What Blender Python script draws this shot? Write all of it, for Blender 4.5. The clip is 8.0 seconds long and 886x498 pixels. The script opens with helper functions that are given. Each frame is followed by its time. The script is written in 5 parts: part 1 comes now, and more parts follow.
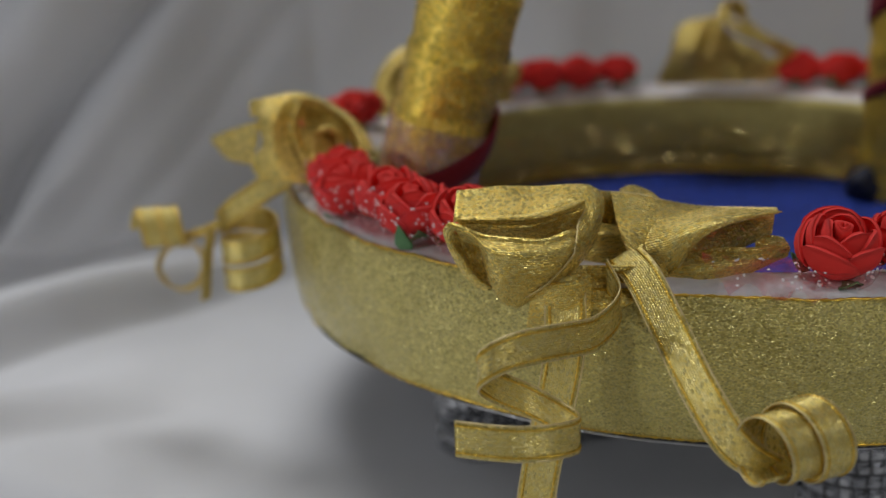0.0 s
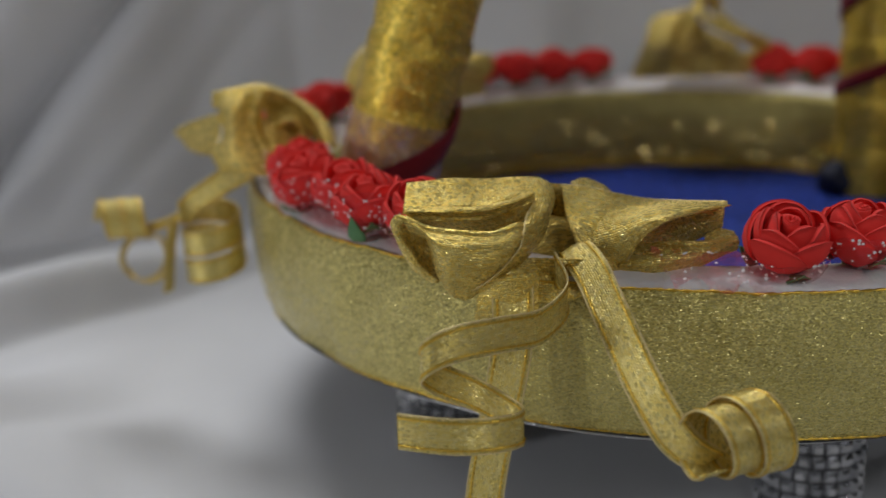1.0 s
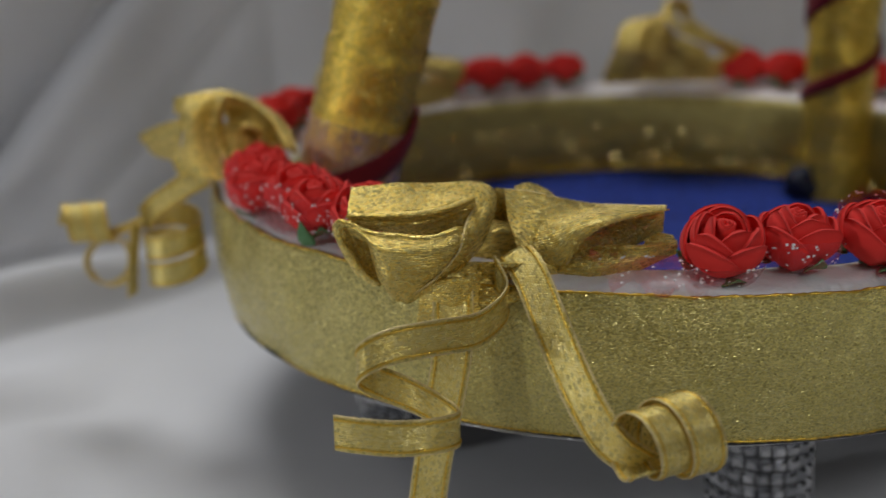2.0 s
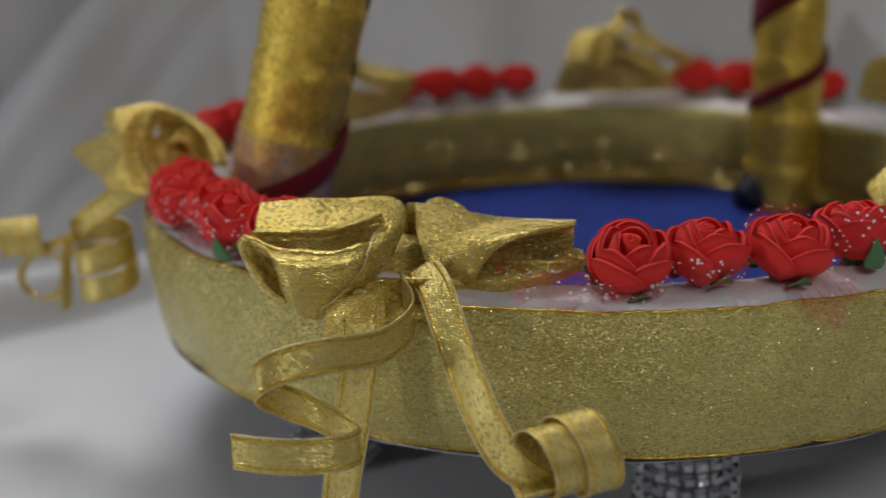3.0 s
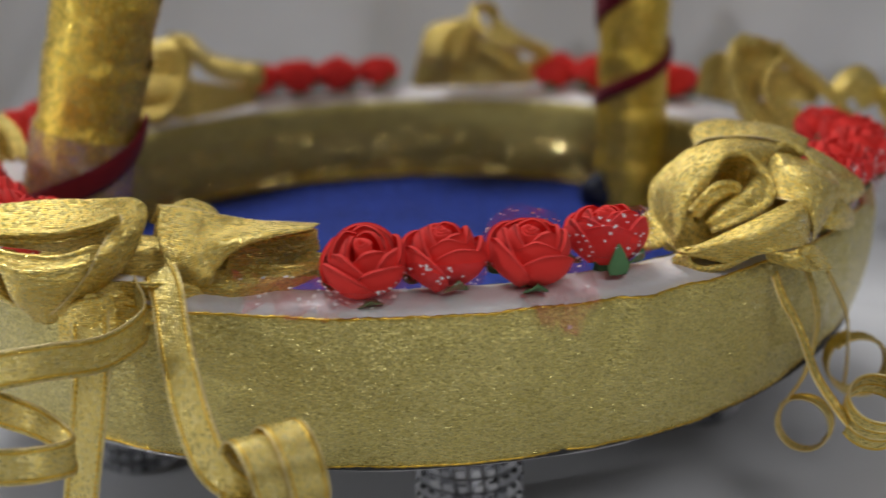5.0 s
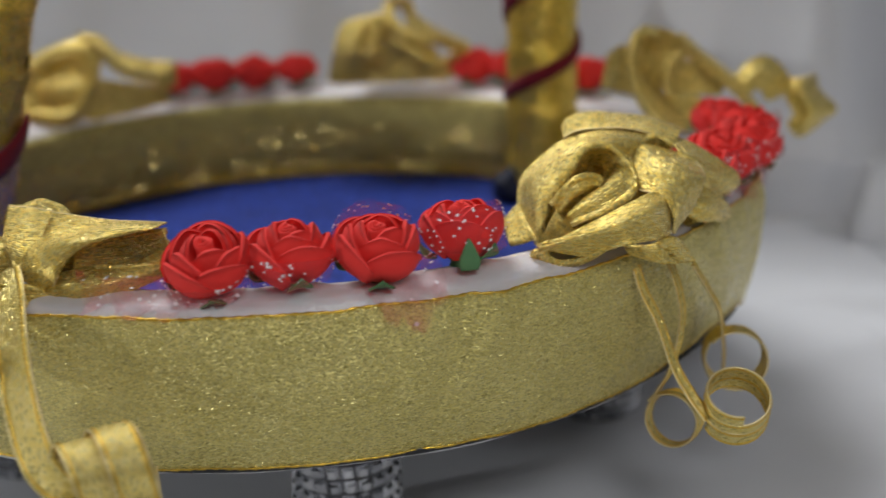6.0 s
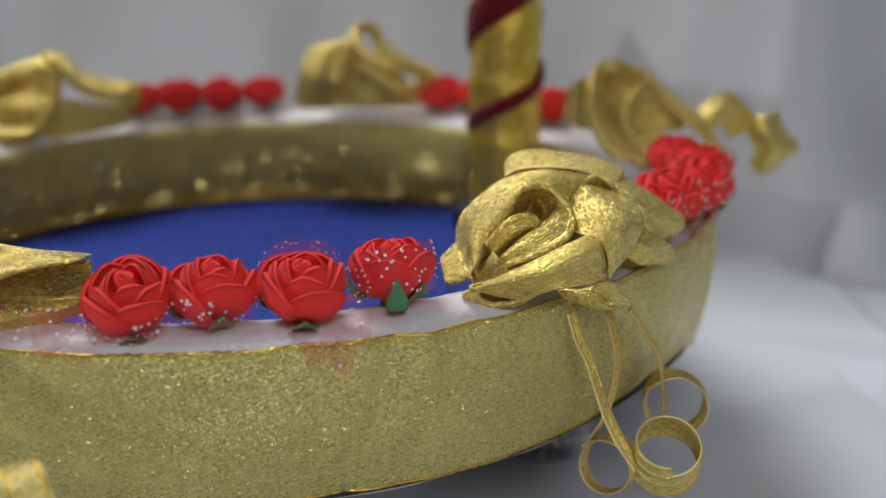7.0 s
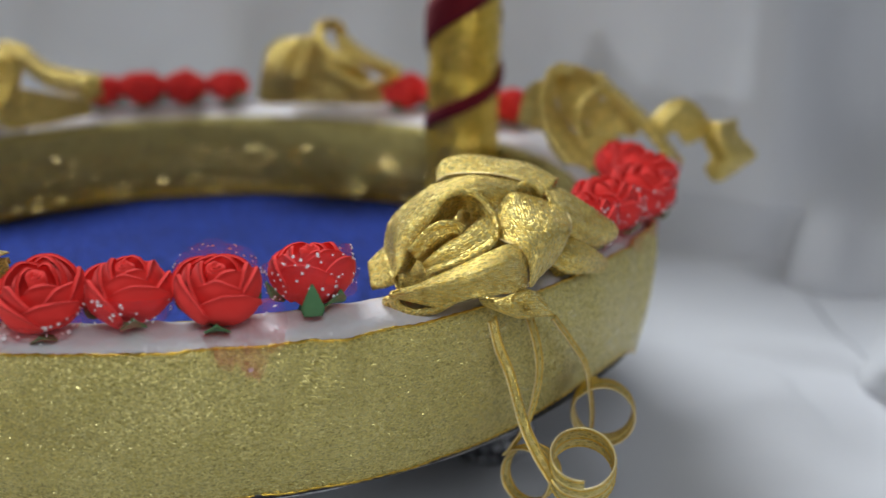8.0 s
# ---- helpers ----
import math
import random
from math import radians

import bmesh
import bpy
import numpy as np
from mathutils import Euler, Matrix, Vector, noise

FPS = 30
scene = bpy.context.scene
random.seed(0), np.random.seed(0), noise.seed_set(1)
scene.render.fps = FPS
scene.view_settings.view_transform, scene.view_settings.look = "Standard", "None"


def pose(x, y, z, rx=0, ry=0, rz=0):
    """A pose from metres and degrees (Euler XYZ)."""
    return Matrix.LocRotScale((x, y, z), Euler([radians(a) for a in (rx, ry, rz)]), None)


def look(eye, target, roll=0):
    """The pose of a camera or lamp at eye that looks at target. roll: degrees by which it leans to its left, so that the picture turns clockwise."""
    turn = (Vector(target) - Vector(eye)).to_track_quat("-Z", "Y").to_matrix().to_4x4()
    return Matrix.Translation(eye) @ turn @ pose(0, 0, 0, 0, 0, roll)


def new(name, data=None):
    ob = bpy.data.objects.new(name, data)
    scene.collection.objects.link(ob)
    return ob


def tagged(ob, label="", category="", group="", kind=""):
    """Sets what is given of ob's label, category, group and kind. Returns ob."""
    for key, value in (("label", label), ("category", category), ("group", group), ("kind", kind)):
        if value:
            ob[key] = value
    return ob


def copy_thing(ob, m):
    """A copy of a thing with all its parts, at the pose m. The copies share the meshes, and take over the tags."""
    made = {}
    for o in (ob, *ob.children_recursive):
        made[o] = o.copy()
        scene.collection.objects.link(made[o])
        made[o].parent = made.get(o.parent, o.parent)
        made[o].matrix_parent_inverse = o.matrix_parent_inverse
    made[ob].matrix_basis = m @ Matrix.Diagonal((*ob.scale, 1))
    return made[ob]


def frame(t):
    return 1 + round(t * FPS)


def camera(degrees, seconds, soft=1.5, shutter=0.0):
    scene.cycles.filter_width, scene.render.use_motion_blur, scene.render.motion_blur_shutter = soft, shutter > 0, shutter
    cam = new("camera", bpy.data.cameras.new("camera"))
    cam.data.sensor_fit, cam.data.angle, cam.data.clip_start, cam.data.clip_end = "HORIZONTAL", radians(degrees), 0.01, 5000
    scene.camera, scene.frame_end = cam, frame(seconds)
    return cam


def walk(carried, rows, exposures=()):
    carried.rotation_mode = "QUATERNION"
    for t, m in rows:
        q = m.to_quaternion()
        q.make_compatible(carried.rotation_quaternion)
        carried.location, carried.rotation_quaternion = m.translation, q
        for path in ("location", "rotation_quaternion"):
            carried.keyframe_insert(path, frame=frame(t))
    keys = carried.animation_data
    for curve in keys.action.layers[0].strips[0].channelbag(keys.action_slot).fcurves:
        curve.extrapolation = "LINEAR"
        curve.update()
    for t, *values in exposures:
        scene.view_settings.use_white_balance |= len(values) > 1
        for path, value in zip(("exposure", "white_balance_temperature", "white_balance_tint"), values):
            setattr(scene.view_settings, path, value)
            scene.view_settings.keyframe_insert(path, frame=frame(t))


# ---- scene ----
cam = camera(41.7, 8.0, soft=1.5, shutter=0.6)
PATH = [
    (0, (0.066, 0.035, 0.238), (0.03, 1.945, -0.353), -2.0),
    (0.5, (0.071, 0.034, 0.238), (0.029, 1.944, -0.357), -1.6),
    (1, (0.08, 0.036, 0.237), (0.042, 1.943, -0.365), -1.8),
    (2.3, (0.105, 0.032, 0.238), (0.053, 1.944, -0.347), -1.9),
    (2.5, (0.111, 0.033, 0.239), (0.063, 1.947, -0.34), -2.1),
    (3, (0.123, 0.036, 0.238), (0.069, 1.948, -0.344), -2.1),
    (3.5, (0.137, 0.035, 0.24), (0.091, 1.947, -0.345), -2.0),
    (4, (0.154, 0.04, 0.243), (0.121, 1.948, -0.357), -1.1),
    (4.5, (0.169, 0.043, 0.24), (0.138, 1.95, -0.362), -1.4),
    (5.8, (0.22, 0.049, 0.237), (0.182, 1.952, -0.378), -2.1),
    (6, (0.226, 0.05, 0.235), (0.197, 1.955, -0.373), -2.4),
    (6.5, (0.24, 0.053, 0.238), (0.219, 1.958, -0.37), -1.1),
    (7, (0.244, 0.057, 0.239), (0.216, 1.97, -0.344), -1.0),
    (7.5, (0.255, 0.059, 0.242), (0.226, 1.968, -0.353), -0.3),
    (8, (0.266, 0.06, 0.242), (0.228, 1.969, -0.355), 0.2),
]
EXPOSURE = [(0.0, -0.45, 6500, 10), (1.2, -0.45, 6500, 10), (2.5, -0.52, 6550, 10), (3.0, -0.42, 6550, 10), (3.5, -0.28, 6550, 10), (4.5, -0.14, 6600, 11), (6.0, 0.17, 6450, 10), (8.0, 0.25, 6100, 8)]
walk(cam, [(t, look(eye, target, roll)) for t, eye, target, roll in PATH], EXPOSURE)
cam.data.dof.use_dof = True
cam.data.dof.focus_distance = 0.302
cam.data.dof.aperture_fstop = 6.6

# ---- world and light: a closed room, an unseen ceiling lamp, two added fill lamps ----
world = bpy.data.worlds.new("room_air")
scene.world = world
world.use_nodes = True
world.node_tree.nodes["Background"].inputs[0].default_value = (0.75, 0.8, 0.9, 1)
world.node_tree.nodes["Background"].inputs[1].default_value = 0.25


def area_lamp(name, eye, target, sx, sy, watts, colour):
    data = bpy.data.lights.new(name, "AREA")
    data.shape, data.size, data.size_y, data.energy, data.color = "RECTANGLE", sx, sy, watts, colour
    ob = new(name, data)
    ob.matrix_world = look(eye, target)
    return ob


area_lamp("ceiling_lamp", (-0.14, 1.02, 1.30), (0.24, 0.48, 0.08), 0.62, 0.62, 13.0, (0.96, 0.98, 1.0))
# added lamp, unseen, low at the left to raise glints on the gold
area_lamp("side_fill_lamp", (-0.62, 0.12, 0.27), (0.06, 0.36, 0.08), 0.032, 0.032, 1.30, (0.93, 0.96, 1.0))
# unseen fill added above the camera to brighten the tray's front
area_lamp("front_fill_lamp", (0.31, -0.04, 0.45), (0.42, 0.34, 0.05), 0.16, 0.16, 0.68, (0.97, 0.98, 1.0))


# ---- materials ----
def node_material(name):
    m = bpy.data.materials.new(name)
    m.use_nodes = True
    nt = m.node_tree
    return m, nt, nt.nodes["Principled BSDF"], nt.nodes["Material Output"]


def add(nt, kind, **values):
    n = nt.nodes.new(kind)
    for k, v in values.items():
        n.inputs[k].default_value = v
    return n


def mix_colour(nt, fac, a, b):
    n = nt.nodes.new("ShaderNodeMix")
    n.data_type = "RGBA"
    for i, v in ((6, a), (7, b)):
        if isinstance(v, tuple):
            n.inputs[i].default_value = (*v, 1)
        else:
            nt.links.new(v, n.inputs[i])
    if isinstance(fac, float):
        n.inputs[0].default_value = fac
    else:
        nt.links.new(fac, n.inputs[0])
    return n.outputs[2]


def math_node(nt, op, a, b=None):
    n = nt.nodes.new("ShaderNodeMath")
    n.operation = op
    for i, v in ((0, a), (1, b)):
        if v is None:
            continue
        if isinstance(v, (int, float)):
            n.inputs[i].default_value = v
        else:
            nt.links.new(v, n.inputs[i])
    return n.outputs[0]


def woven_gold(name, deep, body, foil, cell=(0.00052, 0.00036), tilt=0.35, rough=0.34, metal=0.75, gap=0.5, crease=0.2, blotch=0.18, sheer=0.0, slope=1.0, sparkle=0.2, glint=0.14, stray=0.9, ribs=0.0):
    """Metallic woven ribbon: rows of short flat foil stitches, each lying at its own tilt, with dark gaps between. UV in metres."""
    m, nt, bsdf, out = node_material(name)
    L = nt.links.new
    uv = nt.nodes.new("ShaderNodeUVMap")
    geo = nt.nodes.new("ShaderNodeTexCoord")
    big = add(nt, "ShaderNodeTexNoise", Scale=60.0, Detail=4.0, Roughness=0.6)
    L(geo.outputs["Object"], big.inputs["Vector"])
    sway = add(nt, "ShaderNodeTexNoise", Scale=420.0, Detail=2.0)
    L(uv.outputs[0], sway.inputs["Vector"])
    sep = nt.nodes.new("ShaderNodeSeparateXYZ")
    L(uv.outputs[0], sep.inputs[0])
    wob = math_node(nt, "MULTIPLY", math_node(nt, "SUBTRACT", sway.outputs[0], 0.5), 1.3)
    v = math_node(nt, "ADD", math_node(nt, "MULTIPLY", sep.outputs[1], 1 / cell[1]), wob)
    row = math_node(nt, "FLOOR", v)
    u = math_node(nt, "ADD", math_node(nt, "MULTIPLY", sep.outputs[0], 1 / cell[0]), math_node(nt, "MULTIPLY", row, 0.5))
    u = math_node(nt, "ADD", u, wob)
    col = math_node(nt, "FLOOR", u)
    across = math_node(nt, "ABSOLUTE", math_node(nt, "SUBTRACT", math_node(nt, "MULTIPLY", math_node(nt, "FRACT", v), 2.0), 1.0))
    along = math_node(nt, "ABSOLUTE", math_node(nt, "SUBTRACT", math_node(nt, "MULTIPLY", math_node(nt, "FRACT", u), 2.0), 1.0))
    hump = math_node(nt, "MULTIPLY", math_node(nt, "SUBTRACT", 1.0, math_node(nt, "POWER", across, 2.0)), math_node(nt, "SUBTRACT", 1.0, math_node(nt, "POWER", along, 4.0)))
    place = nt.nodes.new("ShaderNodeCombineXYZ")
    L(col, place.inputs[0])
    L(row, place.inputs[1])
    dice = nt.nodes.new("ShaderNodeTexWhiteNoise")
    dice.noise_dimensions = "3D"
    L(place.outputs[0], dice.inputs["Vector"])
    lot = nt.nodes.new("ShaderNodeSeparateColor")
    L(dice.outputs["Color"], lot.inputs[0])
    # colour: dark in the gaps, the body in the stitch, brighter foil here and there
    tone = math_node(nt, "ADD", math_node(nt, "MULTIPLY", lot.outputs[0], 0.75), math_node(nt, "MULTIPLY", math_node(nt, "SUBTRACT", big.outputs[0], 0.5), blotch * 4))
    stitch = mix_colour(nt, math_node(nt, "MINIMUM", math_node(nt, "MAXIMUM", tone, 0.0), 1.0), body, foil)
    edge = math_node(nt, "MINIMUM", math_node(nt, "MULTIPLY", hump, 3.0), 1.0)
    open_gap = math_node(nt, "MULTIPLY", math_node(nt, "SUBTRACT", 1.0, edge), gap)
    L(mix_colour(nt, open_gap, stitch, deep), bsdf.inputs["Base Color"])
    soft = add(nt, "ShaderNodeBump", Strength=crease, Distance=0.0014)
    L(big.outputs[0], soft.inputs["Height"])
    weave = add(nt, "ShaderNodeBump", Strength=0.45 * slope, Distance=0.00022)
    L(hump, weave.inputs["Height"])
    L(soft.outputs[0], weave.inputs["Normal"])
    last_normal = weave.outputs[0]
    if ribs:
        rib = add(nt, "ShaderNodeTexWave", Scale=ribs, Distortion=0.6, Detail=1.0)
        L(uv.outputs[0], rib.inputs["Vector"])
        rb = add(nt, "ShaderNodeBump", Strength=0.7, Distance=0.0006)
        L(rib.outputs["Fac"], rb.inputs["Height"])
        L(last_normal, rb.inputs["Normal"])
        last_normal = rb.outputs[0]
    turn = nt.nodes.new("ShaderNodeVectorMath")
    turn.operation = "SUBTRACT"
    L(dice.outputs["Color"], turn.inputs[0])
    turn.inputs[1].default_value = (0.5, 0.5, 0.5)
    # a share of the stitches is flatter, shinier and leans more than the rest
    pick = math_node(nt, "GREATER_THAN", math_node(nt, "FRACT", math_node(nt, "MULTIPLY", lot.outputs[1], 7.0)), 1.0 - sparkle)
    L(math_node(nt, "SUBTRACT", rough, math_node(nt, "MULTIPLY", pick, rough - glint)), bsdf.inputs["Roughness"])
    L(math_node(nt, "SUBTRACT", metal, math_node(nt, "MULTIPLY", pick, metal * 0.4)), bsdf.inputs["Metallic"])
    amount = nt.nodes.new("ShaderNodeVectorMath")
    amount.operation = "SCALE"
    L(turn.outputs[0], amount.inputs[0])
    L(math_node(nt, "ADD", math_node(nt, "MULTIPLY", pick, stray - tilt), tilt), amount.inputs["Scale"])
    lean = nt.nodes.new("ShaderNodeVectorMath")
    L(last_normal, lean.inputs[0])
    L(amount.outputs[0], lean.inputs[1])
    unit = nt.nodes.new("ShaderNodeVectorMath")
    unit.operation = "NORMALIZE"
    L(lean.outputs[0], unit.inputs[0])
    L(unit.outputs[0], bsdf.inputs["Normal"])
    last = bsdf
    if sheer:
        clear = nt.nodes.new("ShaderNodeBsdfTransparent")
        clear.inputs[0].default_value = (1.0, 0.95, 0.75, 1)
        last = nt.nodes.new("ShaderNodeMixShader")
        L(math_node(nt, "ADD", math_node(nt, "MULTIPLY", open_gap, 0.6), sheer), last.inputs[0])
        L(bsdf.outputs[0], last.inputs[1])
        L(clear.outputs[0], last.inputs[2])
    L(last.outputs[0], out.inputs["Surface"])
    return m


def plain(name, a, b, scale=40.0, rough=0.6, metal=0.0, bump=0.2, depth=0.0006, fine=900.0, coat=0.0, sub=0.0, sheen=0.0):
    """Two-tone mottled surface with relief at two scales."""
    m, nt, bsdf, out = node_material(name)
    L = nt.links.new
    geo = nt.nodes.new("ShaderNodeTexCoord")
    n1 = add(nt, "ShaderNodeTexNoise", Scale=scale, Detail=5.0, Roughness=0.6)
    n2 = add(nt, "ShaderNodeTexNoise", Scale=fine, Detail=2.0)
    L(geo.outputs["Object"], n1.inputs["Vector"])
    L(geo.outputs["Object"], n2.inputs["Vector"])
    L(mix_colour(nt, n1.outputs[0], a, b), bsdf.inputs["Base Color"])
    bsdf.inputs["Roughness"].default_value = rough
    bsdf.inputs["Metallic"].default_value = metal
    bsdf.inputs["Coat Weight"].default_value = coat
    bsdf.inputs["Subsurface Weight"].default_value = sub
    bsdf.inputs["Subsurface Radius"].default_value = (0.003, 0.002, 0.0015)
    bsdf.inputs["Sheen Weight"].default_value = sheen
    b1 = add(nt, "ShaderNodeBump", Strength=bump, Distance=depth)
    b2 = add(nt, "ShaderNodeBump", Strength=bump, Distance=depth * 0.25)
    L(n1.outputs[0], b1.inputs["Height"])
    L(n2.outputs[0], b2.inputs["Height"])
    L(b1.outputs[0], b2.inputs["Normal"])
    L(b2.outputs[0], bsdf.inputs["Normal"])
    return m


BAND_GOLD = woven_gold("woven_gold_band", (0.15, 0.12, 0.03), (0.64, 0.54, 0.15), (0.92, 0.80, 0.32), cell=(0.00064, 0.00040), tilt=0.55, rough=0.32, metal=0.60, gap=0.65, crease=0.22, sparkle=0.46, glint=0.08, stray=1.05)
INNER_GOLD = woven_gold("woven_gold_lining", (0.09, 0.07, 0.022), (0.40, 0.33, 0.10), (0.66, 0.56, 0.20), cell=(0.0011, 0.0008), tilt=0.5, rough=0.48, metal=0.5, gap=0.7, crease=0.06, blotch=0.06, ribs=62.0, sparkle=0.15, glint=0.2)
FOLD_GOLD = woven_gold("gold_lame_ribbon", (0.20, 0.11, 0.01), (0.86, 0.61, 0.11), (1.0, 0.86, 0.34), cell=(0.00095, 0.00064), tilt=0.17, rough=0.30, metal=0.80, gap=0.70, crease=0.0, blotch=0.03, sparkle=0.36, slope=1.7, glint=0.11, stray=0.60)
TAIL_GOLD = woven_gold("satin_gold_ribbon", (0.28, 0.18, 0.02), (0.84, 0.66, 0.16), (1.0, 0.88, 0.40), cell=(0.0010, 0.0006), tilt=0.16, rough=0.28, metal=0.68, gap=0.45, slope=1.3, crease=0.0, blotch=0.02, sheer=0.12, sparkle=0.22, glint=0.16, stray=0.30)
POST_GOLD = woven_gold("gold_foil_wrap", (0.26, 0.13, 0.006), (0.84, 0.57, 0.055), (1.0, 0.78, 0.19), cell=(0.0006, 0.0012), tilt=0.25, rough=0.28, metal=0.82, gap=0.3, crease=0.05, blotch=0.03, sparkle=0.3, stray=0.7)
THREAD = plain("gold_thread", (0.55, 0.31, 0.02), (0.98, 0.70, 0.12), 700, 0.30, 0.9, 0.5, 0.0003, 3000)
GLITTER = plain("gold_glitter", (1.0, 0.74, 0.24), (1.0, 0.84, 0.40), 300, 0.15, 1.0, 0.0, 0.0001, 2000)
PALE_EDGE = plain("pale_gold_selvedge", (0.66, 0.52, 0.22), (0.90, 0.76, 0.42), 400, 0.45, 0.6, 0.3, 0.0002, 3000)
RED_FOAM = plain("red_craft_foam", (0.84, 0.026, 0.020), (0.92, 0.046, 0.034), 120, 0.85, 0, 0.3, 0.0003, 2500, sub=0.10, sheen=0.03)
GREEN = plain("green_craft_leaf", (0.07, 0.19, 0.07), (0.12, 0.28, 0.11), 200, 0.6, 0, 0.3, 0.0002, 2500)
VELVET = plain("red_velvet", (0.13, 0.002, 0.006), (0.22, 0.005, 0.012), 300, 0.9, 0, 0.5, 0.0006, 2200, sheen=0.08)
GLUE = plain("milky_rim_film", (0.64, 0.60, 0.60), (0.82, 0.78, 0.79), 90, 0.32, 0, 0.5, 0.0018, 500, sub=0.15)
CLOTH = plain("white_cotton_sheet", (0.70, 0.70, 0.72), (0.80, 0.80, 0.82), 14, 0.85, 0, 0.3, 0.004, 1200, sheen=0.2)
PLASTER = plain("pale_wall_paint", (0.27, 0.265, 0.26), (0.33, 0.325, 0.32), 6, 0.9, 0, 0.2, 0.002, 200)
FLOOR_DARK = plain("unseen_dark_floor", (0.07, 0.065, 0.06), (0.11, 0.10, 0.095), 8, 0.6, 0, 0.2, 0.001, 150)
DARK = plain("black_card", (0.012, 0.012, 0.014), (0.03, 0.03, 0.032), 80, 0.5, 0, 0.3, 0.0005, 800)
FOIL = plain("crumpled_silver_foil", (0.45, 0.45, 0.45), (0.75, 0.75, 0.74), 160, 0.3, 0.9, 0.8, 0.002, 700)
NAVY = plain("navy_scrap", (0.006, 0.008, 0.02), (0.012, 0.015, 0.04), 150, 0.7, 0, 0.5, 0.001, 1500)
STONE_BED = plain("dark_mesh_backing", (0.05, 0.05, 0.055), (0.12, 0.12, 0.12), 400, 0.5, 0.3, 0.4, 0.0003, 2000)


def make_blue():
    m, nt, bsdf, out = node_material("royal_blue_satin")
    L = nt.links.new
    geo = nt.nodes.new("ShaderNodeTexCoord")
    n1 = add(nt, "ShaderNodeTexNoise", Scale=35.0, Detail=4.0)
    wave = add(nt, "ShaderNodeTexNoise", Scale=250.0, Detail=3.0, Roughness=0.6)
    fine = add(nt, "ShaderNodeTexWave", Scale=500.0, Distortion=1.0, Detail=1.0)
    for n in (n1, wave, fine):
        L(geo.outputs["Object"], n.inputs["Vector"])
    L(mix_colour(nt, math_node(nt, "ADD", math_node(nt, "MULTIPLY", n1.outputs[0], 0.5), math_node(nt, "SUBTRACT", math_node(nt, "MULTIPLY", wave.outputs[0], 3.4), 1.50)), (0.006, 0.018, 0.13), (0.027, 0.070, 0.46)), bsdf.inputs["Base Color"])
    bsdf.inputs["Roughness"].default_value = 0.6
    bsdf.inputs["Specular IOR Level"].default_value = 0.2
    b1 = add(nt, "ShaderNodeBump", Strength=0.7, Distance=0.004)
    b2 = add(nt, "ShaderNodeBump", Strength=0.3, Distance=0.0002)
    L(wave.outputs[0], b1.inputs["Height"])
    L(fine.outputs["Fac"], b2.inputs["Height"])
    L(b1.outputs[0], b2.inputs["Normal"])
    L(b2.outputs[0], bsdf.inputs["Normal"])
    return m


def make_crystal():
    m, nt, bsdf, out = node_material("clear_rhinestone")
    info = nt.nodes.new("ShaderNodeObjectInfo")
    isl = nt.nodes.new("ShaderNodeNewGeometry")
    r = math_node(nt, "ADD", info.outputs["Random"], isl.outputs["Random Per Island"])
    nt.links.new(mix_colour(nt, math_node(nt, "FRACT", r), (0.35, 0.36, 0.38), (0.9, 0.9, 0.92)), bsdf.inputs["Base Color"])
    bsdf.inputs["Metallic"].default_value = 0.85
    bsdf.inputs["Roughness"].default_value = 0.12
    return m


def make_film(name, tint, share, rough):
    """Thin see-through plastic or net: part clear, part glossy tinted."""
    m, nt, bsdf, out = node_material(name)
    geo = nt.nodes.new("ShaderNodeTexCoord")
    n1 = add(nt, "ShaderNodeTexNoise", Scale=160.0, Detail=5.0, Roughness=0.65)
    nt.links.new(geo.outputs["Object"], n1.inputs["Vector"])
    ramp = nt.nodes.new("ShaderNodeValToRGB")
    ramp.color_ramp.elements[0].position, ramp.color_ramp.elements[1].position = 0.40, 0.66
    ramp.color_ramp.elements[0].color = (share * 0.4, share * 0.4, share * 0.4, 1)
    ramp.color_ramp.elements[1].color = (min(1, share * 1.7),) * 3 + (1,)
    nt.links.new(n1.outputs[0], ramp.inputs[0])
    bsdf.inputs["Base Color"].default_value = (*tint, 1)
    bsdf.inputs["Roughness"].default_value = rough
    b1 = add(nt, "ShaderNodeBump", Strength=0.6, Distance=0.001)
    nt.links.new(n1.outputs[0], b1.inputs["Height"])
    nt.links.new(b1.outputs[0], bsdf.inputs["Normal"])
    clear = nt.nodes.new("ShaderNodeBsdfTransparent")
    mx = nt.nodes.new("ShaderNodeMixShader")
    nt.links.new(ramp.outputs[0], mx.inputs[0])
    nt.links.new(clear.outputs[0], mx.inputs[1])
    nt.links.new(bsdf.outputs[0], mx.inputs[2])
    nt.links.new(mx.outputs[0], out.inputs["Surface"])
    return m


BLUE = make_blue()
CRYSTAL = make_crystal()
TULLE = make_film("red_net", (0.75, 0.06, 0.08), 0.19, 0.6)
TAPE = make_film("clear_tape", (0.62, 0.42, 0.38), 0.30, 0.15)
DOT = plain("white_fleck", (0.85, 0.80, 0.80), (0.95, 0.92, 0.92), 300, 0.5, 0, 0.1, 0.0002, 2000)


# ---- mesh helpers ----
def mesh_of(name, verts, faces, uvs=None, smooth=True):
    me = bpy.data.meshes.new(name)
    me.from_pydata([tuple(v) for v in verts], [], faces)
    if uvs is not None:
        layer = me.uv_layers.new(name="UVMap")
        for loop in me.loops:
            layer.data[loop.index].uv = uvs[loop.vertex_index]
    me.polygons.foreach_set("use_smooth", [smooth] * len(me.polygons))
    me.update()
    return me


